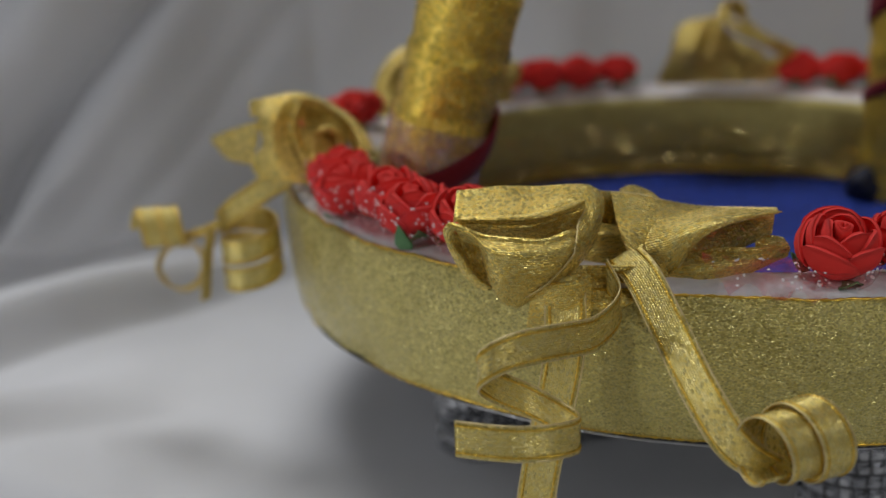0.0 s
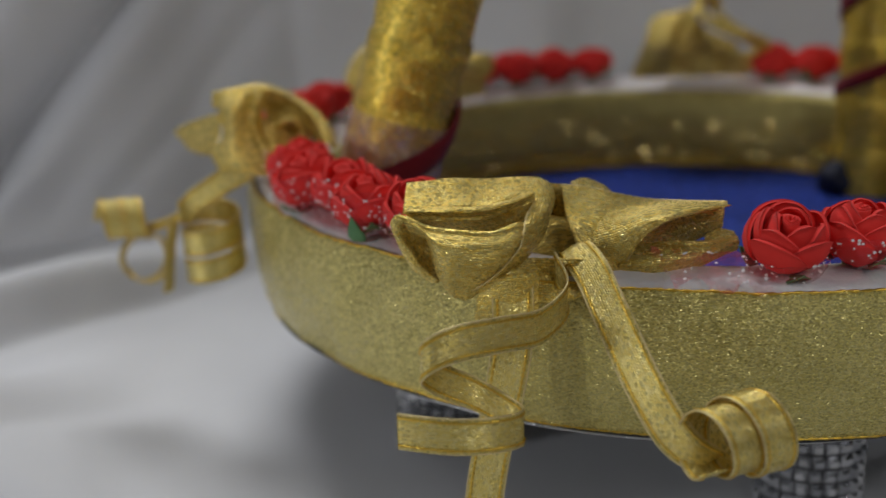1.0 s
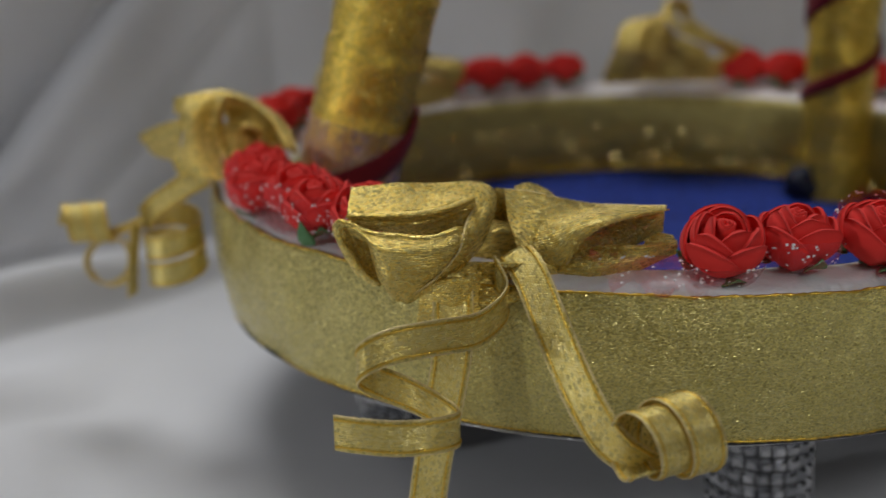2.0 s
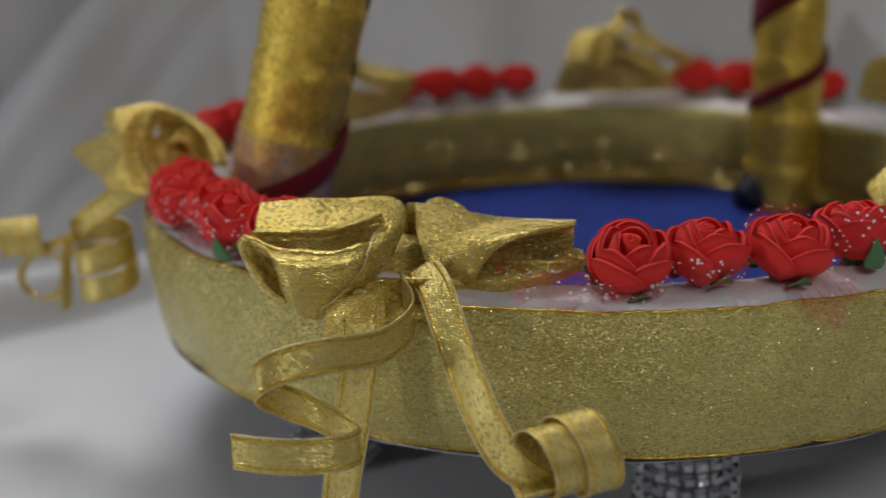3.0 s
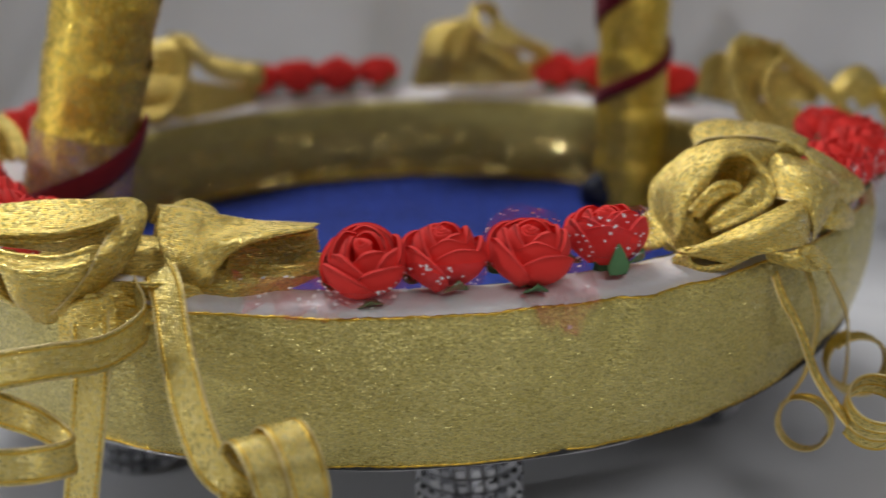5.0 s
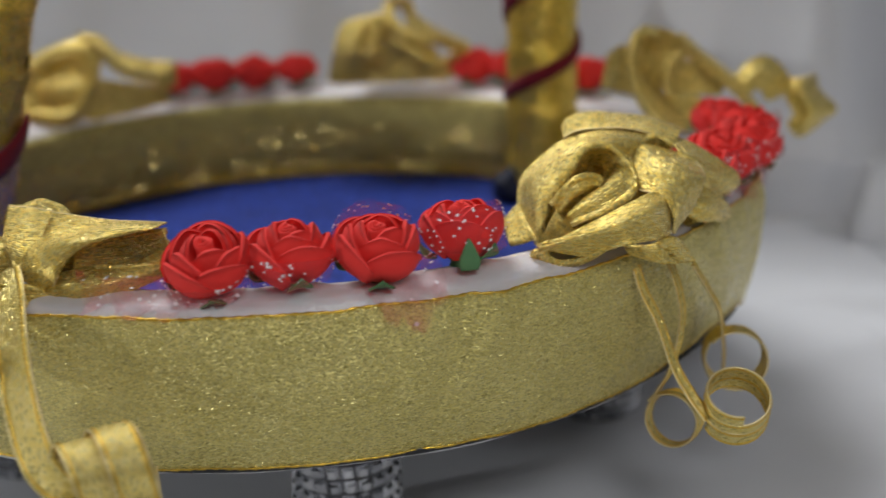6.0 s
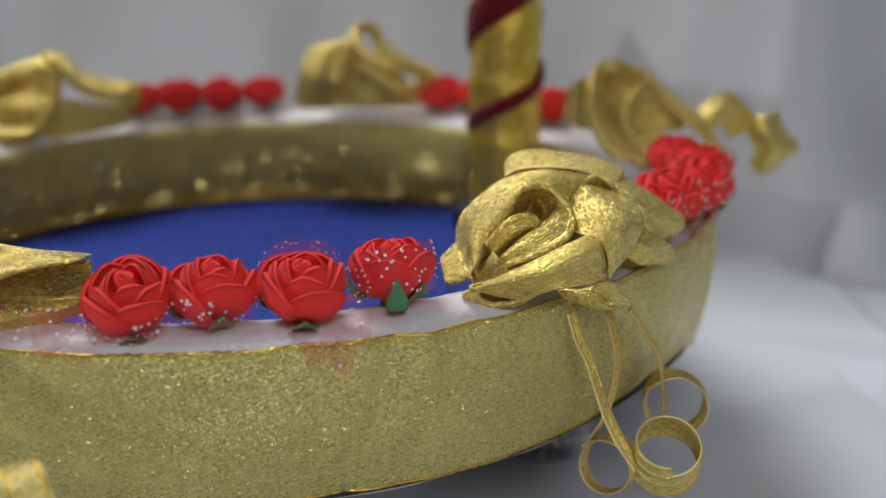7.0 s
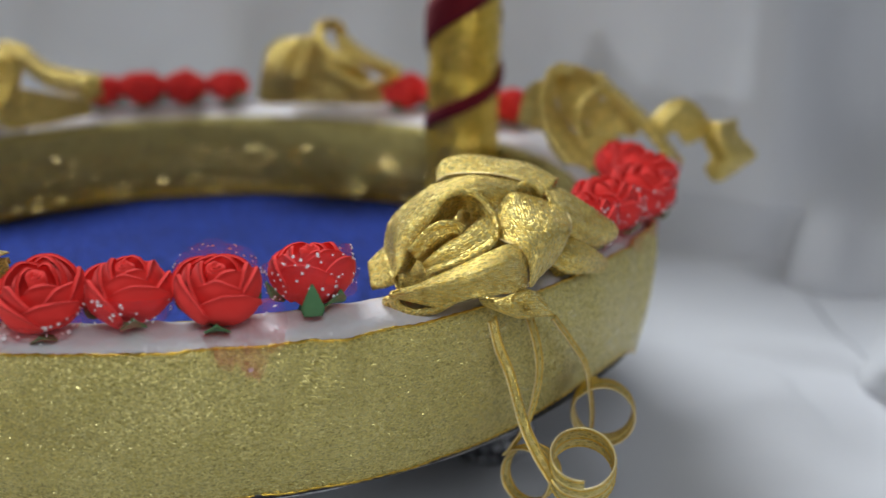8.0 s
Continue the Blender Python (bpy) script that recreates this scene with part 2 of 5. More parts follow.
def part(name, me, material, parent, label=""):
    if not me.materials:
        me.materials.append(material)
    ob = new(name, me)
    ob.parent = parent
    if label:
        tagged(ob, label)
    return ob


def thing(name, label, category, group="", kind=""):
    return tagged(new(name), label, category, group, kind)


def smooth_line(points, n):
    """n + 1 points along a Catmull-Rom curve through the control points."""
    p = [Vector(q) for q in points]
    p = [2 * p[0] - p[1]] + p + [2 * p[-1] - p[-2]]
    out, k = [], len(p) - 3
    for i in range(n + 1):
        s = min(i / n * k, k - 1e-6)
        j, t = int(s), s - int(s)
        a, b, c, d = p[j:j + 4]
        out.append(0.5 * (2 * b + (c - a) * t + (2 * a - 5 * b + 4 * c - d) * t ** 2 + (3 * b - a - 3 * c + d) * t ** 3))
    return out


def ribbon_mesh(name, edge_a, edge_b, n=28, m=6, bulge=0.0, thick=0.00045, crinkle=0.0, seed=0, hem=(0.0, 0.0), out=(0.0, -1.0, 0.5), between=()):
    """A strip of cloth between two edge curves (metres), over further curves between them, with thickness, a bow and fine
    creases. hem: the radius at which the cloth folds round and back under at either edge, away from out; 0 leaves a cut edge. UV in metres."""
    A, B = smooth_line(edge_a, n), smooth_line(edge_b, n)
    mid = [smooth_line(c, n) for c in between]
    faces_out = 0.0
    flat = []
    for i in range(n + 1):
        du = (A[min(i + 1, n)] + B[min(i + 1, n)]) - (A[max(i - 1, 0)] + B[max(i - 1, 0)])
        c = du.cross(B[i] - A[i])
        flat.append(c.normalized() if c.length > 1e-14 else Vector((0, -1, 0)))
        faces_out += flat[-1].dot(Vector(out))
    sign = 1.0 if faces_out >= 0 else -1.0
    grid = []
    for i in range(n + 1):
        wide = (B[i] - A[i]).length
        d = (B[i] - A[i]) / max(wide, 1e-9)
        up = flat[i] * sign
        row = []
        for end, e, way in ((0, A[i], d), (1, B[i], -d)):
            r = min(hem[end], wide * 0.3)
            tip = []
            if r > 0:
                tip = [e + way * (r + wide * 0.22) - up * 2 * r]
                tip += [e + way * r - up * r + (way * -math.cos(w) + up * math.sin(w)) * r for w in (-1.571, -0.9, -0.3, 0.3, 0.9)]
            if end == 0:
                row = tip + [A[i] + d * r]
            else:
                body = smooth_line([row[-1]] + [c[i] for c in mid] + [B[i] - d * r], m)
                for j in range(1, m + 1):
                    v = j / m
                    row.append(body[j] + flat[i] * (bulge * 4 * v * (1 - v)))
                row += tip[::-1]
        grid.append(row)
    m = len(grid[0]) - 1
    nor = []
    for i in range(n + 1):
        row = []
        for j in range(m + 1):
            du = grid[min(i + 1, n)][j] - grid[max(i - 1, 0)][j]
            dv = grid[i][min(j + 1, m)] - grid[i][max(j - 1, 0)]
            c = du.cross(dv)
            row.append(c.normalized() if c.length > 1e-14 else Vector((0, -1, 0)))
        nor.append(row)
    run, reach = [0.0], [0.0]
    for i in range(n):
        run.append(run[-1] + ((A[i + 1] - A[i]).length + (B[i + 1] - B[i]).length) / 2)
    for j in range(m):
        reach.append(reach[-1] + sum((grid[i][j + 1] - grid[i][j]).length for i in range(n + 1)) / (n + 1))
    verts, uvs = [], []
    for side in (0.5, -0.5):
        for i in range(n + 1):
            for j in range(m + 1):
                q = grid[i][j] + nor[i][j] * (side * thick)
                if crinkle:
                    q = q + flat[i] * crinkle * (noise.noise(grid[i][j] * 150 + Vector((seed * 7.1, 0, 0))) + 0.5 * noise.noise(grid[i][j] * 420 + Vector((0, seed * 3.3, 0))))
                verts.append(q)
                uvs.append((run[i], reach[j]))
    N = (n + 1) * (m + 1)
    idx = lambda s, i, j: s * N + i * (m + 1) + j
    faces = []
    for i in range(n):
        for j in range(m):
            faces.append((idx(0, i, j), idx(0, i + 1, j), idx(0, i + 1, j + 1), idx(0, i, j + 1)))
            faces.append((idx(1, i, j), idx(1, i, j + 1), idx(1, i + 1, j + 1), idx(1, i + 1, j)))
        for j, flip in ((0, 0), (m, 1)):
            q = (idx(0, i, j), idx(1, i, j), idx(1, i + 1, j), idx(0, i + 1, j))
            faces.append(q[::-1] if flip else q)
    for i, flip in ((0, 1), (n, 0)):
        for j in range(m):
            q = (idx(0, i, j), idx(1, i, j), idx(1, i, j + 1), idx(0, i, j + 1))
            faces.append(q[::-1] if flip else q)
    return mesh_of(name, verts, faces, uvs)


def tube_mesh(name, line, radius, sides=8, ripple=0.0, every=3):
    """A round cord along a line of points; ripple swells it like twisted thread."""
    line = [Vector(p) for p in line]
    verts, uvs, faces, n = [], [], [], len(line)
    up = Vector((0.13, 0.21, 0.97)).normalized()
    for i, p in enumerate(line):
        d = (line[min(i + 1, n - 1)] - line[max(i - 1, 0)]).normalized()
        a = d.cross(up)
        a = a.normalized() if a.length > 1e-6 else Vector((1, 0, 0))
        b = d.cross(a)
        r = radius(i / (n - 1)) if callable(radius) else radius
        r *= 1 + ripple * math.sin(i * 2 * math.pi / every)
        for k in range(sides):
            w = 2 * math.pi * k / sides
            verts.append(p + (a * math.cos(w) + b * math.sin(w)) * r)
            uvs.append((i * 0.001, k * 0.002))
    for i in range(n - 1):
        for k in range(sides):
            q = (k + 1) % sides
            faces.append((i * sides + k, i * sides + q, (i + 1) * sides + q, (i + 1) * sides + k))
    faces.append(tuple(range(sides))[::-1])
    faces.append(tuple((n - 1) * sides + k for k in range(sides)))
    return mesh_of(name, verts, faces, uvs)


def lathe_mesh(name, profile, n=128, wobble=0.0, seed=0, closed=False, a0=0.0, a1=2 * math.pi):
    """Turns a profile of (radius, height) round z. UV in metres round and along."""
    ring = abs(a1 - a0) > 6.28
    cols = n if ring else n + 1
    verts, uvs, faces = [], [], []
    lens = [0.0]
    for (r0, z0), (r1, z1) in zip(profile, profile[1:]):
        lens.append(lens[-1] + math.hypot(r1 - r0, z1 - z0))
    wide = max(r for r, z in profile)
    for i in range(n + 1):
        a = a0 + (a1 - a0) * i / n
        for k, (r, z) in enumerate(profile):
            p = Vector((math.cos(a), math.sin(a), 0))
            w = wobble * noise.noise(Vector((math.cos(a) * 4, math.sin(a) * 4, z * 30 + seed))) if wobble else 0
            w += wobble * 0.4 * noise.noise(Vector((math.cos(a) * 17, math.sin(a) * 17, z * 60 + seed))) if wobble else 0
            verts.append(p * (r + w) + Vector((0, 0, z)))
            uvs.append((a * wide, lens[k]))
    K = len(profile)
    for i in range(n):
        for k in range(K - 1):
            faces.append((i * K + k, (i + 1) * K + k, (i + 1) * K + k + 1, i * K + k + 1))
        if closed:
            faces.append((i * K + K - 1, (i + 1) * K + K - 1, (i + 1) * K, i * K))
    return mesh_of(name, verts, faces, uvs)


MM = 0.001
TABLE = 0.042
CX, CY = 0.167, 0.482
R_OUT, R_IN = 0.169, 0.139
Z_LOW, Z_BLUE, Z_RIM, Z_TOP = 0.092, 0.096, 0.1350, 0.1385


def on_rim(deg, r=0.157, z=Z_TOP):
    a = radians(deg)
    return Vector((CX + r * math.cos(a), CY + r * math.sin(a), z))


# ---- the room and the sheet ----
def slab(name, x0, y0, z0, x1, y1, z1, material, label):
    bm = bmesh.new()
    bmesh.ops.create_cube(bm, size=1)
    bmesh.ops.scale(bm, vec=(x1 - x0, y1 - y0, z1 - z0), verts=bm.verts)
    bmesh.ops.translate(bm, vec=((x0 + x1) / 2, (y0 + y1) / 2, (z0 + z1) / 2), verts=bm.verts)
    me = bpy.data.meshes.new(name)
    bm.to_mesh(me)
    bm.free()
    me.materials.append(material)
    return tagged(new(name, me), label, name.split("_")[0], "", "structure")


# unseen room shell, its floor and walls toned down to limit bounced light
X0, X1, Y0, Y1, ZC = -0.95, 1.15, -0.55, 1.40, 1.50
slab("floor", X0, Y0, -0.05, X1, Y1, 0.0, FLOOR_DARK, "unseen plain floor under the white sheet, dark to cut bounced light")
slab("wall_north", X0, Y1, -0.05, X1, Y1 + 0.06, ZC, PLASTER, "plain pale wall behind the hanging sheet")
slab("wall_south", X0, Y0 - 0.06, -0.05, X1, Y0, ZC, PLASTER, "plain pale wall of the room")
slab("wall_west", X0 - 0.06, Y0, -0.05, X0, Y1, ZC, PLASTER, "plain pale wall of the room")
slab("wall_east", X1, Y0, -0.05, X1 + 0.06, Y1, ZC, PLASTER, "plain pale wall of the room")
slab("ceiling", X0, Y0, ZC, X1, Y1, ZC + 0.05, PLASTER, "plain pale room ceiling")


def bell(x, c, w):
    return math.exp(-((x - c) / w) ** 2)


def step(x, a, b):
    t = min(1.0, max(0.0, (x - a) / (b - a)))
    return t * t * (3 - 2 * t)


def sheet_mesh():
    """One white sheet: flat under the tray, swept up behind it, with soft folds."""
    nx, ns = 400, 300
    verts, uvs, faces = [], [], []
    bend_y, bend_r = 0.70, 0.05
    flat = bend_y - 0.14
    arc = bend_r * math.pi / 2
    total = flat + arc + 0.22
    for j in range(ns + 1):
        s = total * (j / ns)
        for i in range(nx + 1):
            x = -0.50 + 1.40 * i / nx
            # the foot of the hanging part runs forward at the sides, then falls back at the far end
            fore = 0.55 * max(0.0, -x - 0.02) + 0.42 * max(0.0, min(x, 0.42) - 0.20)
            if s < flat:
                y, z, ny, nz = 0.14 + s, TABLE, 0.0, 1.0
            elif s < flat + arc:
                a = (s - flat) / bend_r
                y, z, ny, nz = bend_y + bend_r * math.sin(a), TABLE + bend_r * (1 - math.cos(a)), -math.sin(a), math.cos(a)
            else:
                # unseen top raised at the middle to keep ceiling light off the far rim
                y, z, ny, nz = bend_y + bend_r, TABLE + bend_r + (s - flat - arc) * (1 + 0.6 * bell(x, 0.12, 0.17)), -1.0, 0.0
            up = min(1.0, max(0.0, (s - flat + 0.05) / 0.12))
            w = x - 0.82 * z
            left = bell(x, -0.32, 0.28)
            hang = ((0.012 * math.sin(62 * w + 2.0 * math.sin(17 * w)) - 0.034 * bell(w, -0.263, 0.013) + 0.020 * bell(w, -0.232, 0.018)
                     - 0.012 * bell(w, -0.175, 0.012) - 0.010 * bell(w, -0.345, 0.015)) * left
                    + 0.005 * math.sin(x * 47 + 7.0 * z + 0.7) + 0.005 * math.sin(x * 78 - 9.0 * z) * bell(x, 0.30, 0.16)
                    + 0.012 * bell(x, 0.425 - 0.05 * (z - 0.1), 0.026) - 0.024 * step(x, 0.428 - 0.05 * (z - 0.1), 0.485)
                    + 0.030 * step(x, 0.50, 0.62)) * up
            d = math.hypot(x - CX, y - CY)
            off = min(1.0, max(0.0, (d - 0.16) / 0.08)) if s < flat else 1.0
            q = y - x
            ridge = step(q, 0.645, 0.662) * (1 - step(q, 0.675, 0.78)) * step(-x, -0.03, 0.11)
            flap = step(x - 0.05 * math.sin((y - 0.5) * 9), 0.442, 0.456) * (1 - 0.75 * step(x, 0.47, 0.62)) * step(y, 0.40, 0.50)
            lie = (0.027 * ridge + 0.016 * step(q, 0.505, 0.535) * (1 - step(q, 0.54, 0.62)) * step(-x, 0.04, 0.14)
                   + 0.012 * step(y + 0.3 * x, 0.33, 0.36) * (1 - step(y + 0.3 * x, 0.36, 0.46)) * step(-x, 0.0, 0.1)
                   + 0.020 * flap + 0.007 * step(y + 0.5 * x, 0.74, 0.75) * (1 - step(y + 0.5 * x, 0.75, 0.80)) * bell(x, 0.42, 0.05)
                   + 0.004 * noise.noise(Vector((x * 7, y * 9, 2.0))) + 0.0016 * noise.noise(Vector((x * 22, y * 25, 5.0)))) * (1 - up) * off
            lie += (0.020 * flap * up * (1 - step(s, flat + arc * 0.6, flat + arc + 0.06))) if s >= flat - 0.05 else 0.0
            # the far end of the cloth spills out over the floor and laps over itself
            fore += 0.080 * step(x, 0.430, 0.470) * (1 - step(z, 0.05, 0.135))
            lap = 0.018 * step(x, 0.440, 0.452) * (1 - step(x, 0.455, 0.52)) * step(y, 0.40, 0.48) * (1 - step(z, 0.05, 0.12))
            q = (0.004 * noise.noise(Vector((x * 9, z * 6, 1.0))) + 0.0030 * noise.noise(Vector((x * 26 - z * 9, z * 11, 4.0)))) * up
            h = hang + lie + q
            if s < flat:
                h = max(h, 0.0) if d < 0.24 else max(h, -0.003)
            verts.append((x - lap, y + ny * h - fore * up, z + nz * h))
            uvs.append((x, s))
    for j in range(ns):
        for i in range(nx):
            a = j * (nx + 1) + i
            faces.append((a, a + 1, a + nx + 2, a + nx + 1))
    return mesh_of("white_sheet", verts, faces, uvs)


me = sheet_mesh()
me.materials.append(CLOTH)
tagged(new("white_sheet", me), "rumpled white cotton sheet draped behind and under the tray", "sheet", "", "structure")
slab("floor_riser", -0.45, 0.16, 0.0, 0.85, 0.69, TABLE - 0.006, PLASTER, "low plain platform under the white sheet")

# ---- the tray ----
tray = thing("decorated_tray", "round tray wrapped in gold ribbon with blue satin floor", "tray")
tray.location = (CX, CY, 0)


def apart(deg, at):
    """How far two bearings lie apart, in degrees."""
    return (deg - at + 180) % 360 - 180


def sag(deg):
    """How far the lower edge of the band hangs below its usual height: loose at the two sides, drawn up between."""
    return 0.0028 * math.exp(-(apart(deg, 194) / 19) ** 2) - 0.0042 * math.exp(-(apart(deg, 326) / 15) ** 2) + 0.0068 * math.exp(-(apart(deg, 345.5) / 4.5) ** 2)


def hem_height(deg):
    """The upper edge of the band, slightly uneven where it was stitched."""
    a = radians(deg)
    return Z_RIM + 0.0010 * noise.noise(Vector((math.cos(a) * 5, math.sin(a) * 5, 2.0))) + 0.0005 * noise.noise(Vector((math.cos(a) * 19, math.sin(a) * 19, 7.0)))


def band_radius(deg, v):
    """The band's outer face: drawn in at the foot, full at mid height, with puckers under the rim and a few long soft folds."""
    a = radians(deg)
    c, q = math.cos(a), math.sin(a)
    r = R_OUT - 0.0045 * (1 - v) ** 3 - 0.0014 * max(0.0, v - 0.85) / 0.15 + 0.0006 * math.sin(math.pi * v)
    r += 0.0015 * noise.noise(Vector((c * 4, q * 4, v * 1.3 + 1))) + 0.0008 * noise.noise(Vector((c * 13, q * 13, v * 1.6 + 4)))
    r += 0.0007 * v * v * noise.noise(Vector((c * 34, q * 34, v * 1.1 + 9)))
    for at, wide, deep in ((291.5, 0.9, 0.0016), (294.5, 1.3, -0.0012), (281, 0.8, 0.0007), (262, 1.1, 0.0008), (226, 1.6, 0.0010), (206, 1.0, 0.0012), (337, 2.2, 0.0016), (343, 1.8, -0.0014)):
        d = apart(deg + 5 * (1 - v), at)
        r -= deep * math.exp(-(d / wide) ** 2) * (0.25 + 0.75 * v)
    return r


def band_mesh(rows=22, n=420, thick=0.0009):
    verts, uvs, faces = [], [], []
    for side in (0, 1):
        for i in range(n + 1):
            deg = 360 * i / n
            a = radians(deg)
            foot, top = Z_LOW - sag(deg), hem_height(deg)
            for j in range(rows + 1):
                v = j / rows
                r = band_radius(deg, v) - side * thick
                verts.append((r * math.cos(a), r * math.sin(a), foot + (top - foot) * v))
                uvs.append((a * R_OUT, v * (Z_RIM - Z_LOW)))
    N = (n + 1) * (rows + 1)
    for i in range(n):
        for j in range(rows):
            p = i * (rows + 1) + j
            faces.append((p, p + rows + 1, p + rows + 2, p + 1))
            faces.append((N + p, N + p + 1, N + p + rows + 2, N + p + rows + 1))
        for j, flip in ((0, 0), (rows, 1)):
            p = i * (rows + 1) + j
            q = (p, N + p, N + p + rows + 1, p + rows + 1)
            faces.append(q[::-1] if flip else q)
    return mesh_of("outer_band", verts, faces, uvs)


def round_edge(height, radius, n=900):
    return [(radius(360 * i / n) * math.cos(2 * math.pi * i / n), radius(360 * i / n) * math.sin(2 * math.pi * i / n), height(360 * i / n)) for i in range(n + 1)]


def drooping(me):
    """Lets the outer part of a disc follow the band's lower edge."""
    for v in me.vertices:
        r = math.hypot(v.co.x, v.co.y)
        v.co.z -= sag(math.degrees(math.atan2(v.co.y, v.co.x)) % 360) * 0.8 * min(1.0, r / R_OUT) ** 6
    return me


IN_SHIFT = -0.004
part("outer_band", band_mesh(), BAND_GOLD, tray, "wide woven gold ribbon with glitter")
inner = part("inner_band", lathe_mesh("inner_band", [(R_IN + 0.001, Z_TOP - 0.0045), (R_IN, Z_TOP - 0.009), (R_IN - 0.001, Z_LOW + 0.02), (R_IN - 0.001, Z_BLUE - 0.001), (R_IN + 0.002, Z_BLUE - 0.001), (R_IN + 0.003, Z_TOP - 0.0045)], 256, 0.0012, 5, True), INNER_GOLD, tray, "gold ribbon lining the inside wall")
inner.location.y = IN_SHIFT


def rim_mesh(n=300):
    """The film over the rim: from the band's hem up over the crown and down inside, where the opening sits a little off centre."""
    prof = [(0.0, -0.004), (0.004, 0.0004), (0.16, 0.0020), (0.45, 0.0034), (0.75, 0.0020), (0.93, -0.0006), (1.0, -0.0040)]
    verts, faces = [], []
    K = len(prof)
    for i in range(n):
        a = 2 * math.pi * i / n
        out = Vector((math.cos(a), math.sin(a), 0)) * (R_OUT - 0.0032)
        inn = Vector((math.cos(a) * (R_IN + 0.0030), math.sin(a) * (R_IN + 0.0030) + IN_SHIFT, 0))
        for k, (t, z) in enumerate(prof):
            p = out.lerp(inn, t)
            z += 0.0009 * noise.noise(p * 70) + 0.0004 * noise.noise(p * 260) if 0 < k < K - 1 else 0
            verts.append((p.x, p.y, Z_RIM + z))
        for k, (t, z) in enumerate(prof[::-1]):
            p = out.lerp(inn, t)
            verts.append((p.x, p.y, Z_RIM + z - 0.0035))
    K *= 2
    for i in range(n):
        for k in range(K):
            faces.append((i * K + k, ((i + 1) % n) * K + k, ((i + 1) % n) * K + (k + 1) % K, i * K + (k + 1) % K))
    return mesh_of("rim_top", verts, faces)


part("rim_top", rim_mesh(), GLUE, tray, "milky white film over the rim")
blue = part("floor_lining", lathe_mesh("floor_lining", [(0.0005, Z_BLUE), (0.05, Z_BLUE + 0.0005), (0.10, Z_BLUE), (R_IN - 0.0005, Z_BLUE + 0.0005), (R_IN - 0.0005, Z_BLUE - 0.002), (0.0005, Z_BLUE - 0.002)], 160, 0, 3, True), BLUE, tray, "royal blue satin floor")
blue.location.y = IN_SHIFT
part("base_board", drooping(lathe_mesh("base_board", [(0.0005, Z_LOW - 0.002), (0.10, Z_LOW - 0.002), (0.14, Z_LOW - 0.0014), (R_OUT - 0.0055, Z_LOW - 0.0012), (R_OUT - 0.0042, Z_LOW - 0.0004), (R_OUT - 0.0055, Z_LOW + 0.0012), (0.14, Z_LOW + 0.0012), (0.0005, Z_LOW + 0.0012)], 192, 0.0008, 4, True)), DARK, tray, "black card underside")
part("foil_edge", drooping(lathe_mesh("foil_edge", [(R_OUT - 0.020, Z_LOW - 0.0024), (R_OUT - 0.012, Z_LOW - 0.0030), (R_OUT - 0.0068, Z_LOW - 0.0021), (R_OUT - 0.0072, Z_LOW - 0.0014), (R_OUT - 0.020, Z_LOW - 0.0014)], 192, 0.0014, 14, True)), FOIL, tray, "crumpled silver edge under the tray")
part("top_cord", tube_mesh("top_cord", round_edge(hem_height, lambda d: band_radius(d, 1.0) - 0.0002), 0.00042, 5, 0.30, 3), THREAD, tray, "twisted gold thread edge")
part("bottom_cord", tube_mesh("bottom_cord", round_edge(lambda d: Z_LOW - sag(d) + 0.0004, lambda d: band_radius(d, 0.0)), 0.00038, 5, 0.35, 3), THREAD, tray, "twisted gold thread edge")
cord = part("lining_cord", tube_mesh("lining_cord", round_edge(lambda d: Z_BLUE + 0.0016, lambda d: R_IN - 0.0016, 600), 0.0009, 5, 0.3, 3), THREAD, tray, "gold braid at the foot of the lining")
cord.location.y = IN_SHIFT


def glitter_mesh(count=24000):
    """Loose foil flakes caught in the lining, each at its own tilt, thickest in rows along the weave."""
    rnd = random.Random(12)
    verts, faces = [], []
    for k in range(count):
        a = 2 * math.pi * (rnd.randrange(400) + rnd.gauss(0, 0.06)) / 400
        h = rnd.choice((0.04, 0.08, 0.12, 0.17, 0.22, 0.34, 0.44, 0.54, 0.66)) + rnd.gauss(0, 0.012)
        z = Z_BLUE + 0.002 + (Z_TOP - 0.009 - Z_BLUE) * min(max(h, 0.0), 0.97)
        nrm = (Vector((-math.cos(a), -math.sin(a), 0)) + Vector((rnd.uniform(-0.7, 0.7), rnd.uniform(-0.7, 0.7), rnd.uniform(-0.5, 0.9)))).normalized()
        p = Vector(((R_IN - 0.0028) * math.cos(a), (R_IN - 0.0028) * math.sin(a) + IN_SHIFT, z))
        t = nrm.orthogonal().normalized() * rnd.uniform(0.00034, 0.00062)
        b = nrm.cross(t)
        s = len(verts)
        verts += [p + t, p + b, p - t, p - b]
        faces.append((s, s + 1, s + 2, s + 3))
    return mesh_of("glitter", verts, faces, None, False)


tagged(part("glitter", glitter_mesh(), GLITTER, tray, "gold foil glitter on the lining"), kind="stuff")


# rhinestone legs
def stone_mesh():
    s, h = 0.00205, 0.0016
    v = [(-s, -s, 0), (s, -s, 0), (s, s, 0), (-s, s, 0), (-s * .55, -s * .55, h), (s * .55, -s * .55, h), (s * .55, s * .55, h), (-s * .55, s * .55, h)]
    f = [(0, 1, 5, 4), (1, 2, 6, 5), (2, 3, 7, 6), (3, 0, 4, 7), (4, 5, 6, 7)]
    return mesh_of("rhinestone", v, f, None, False)


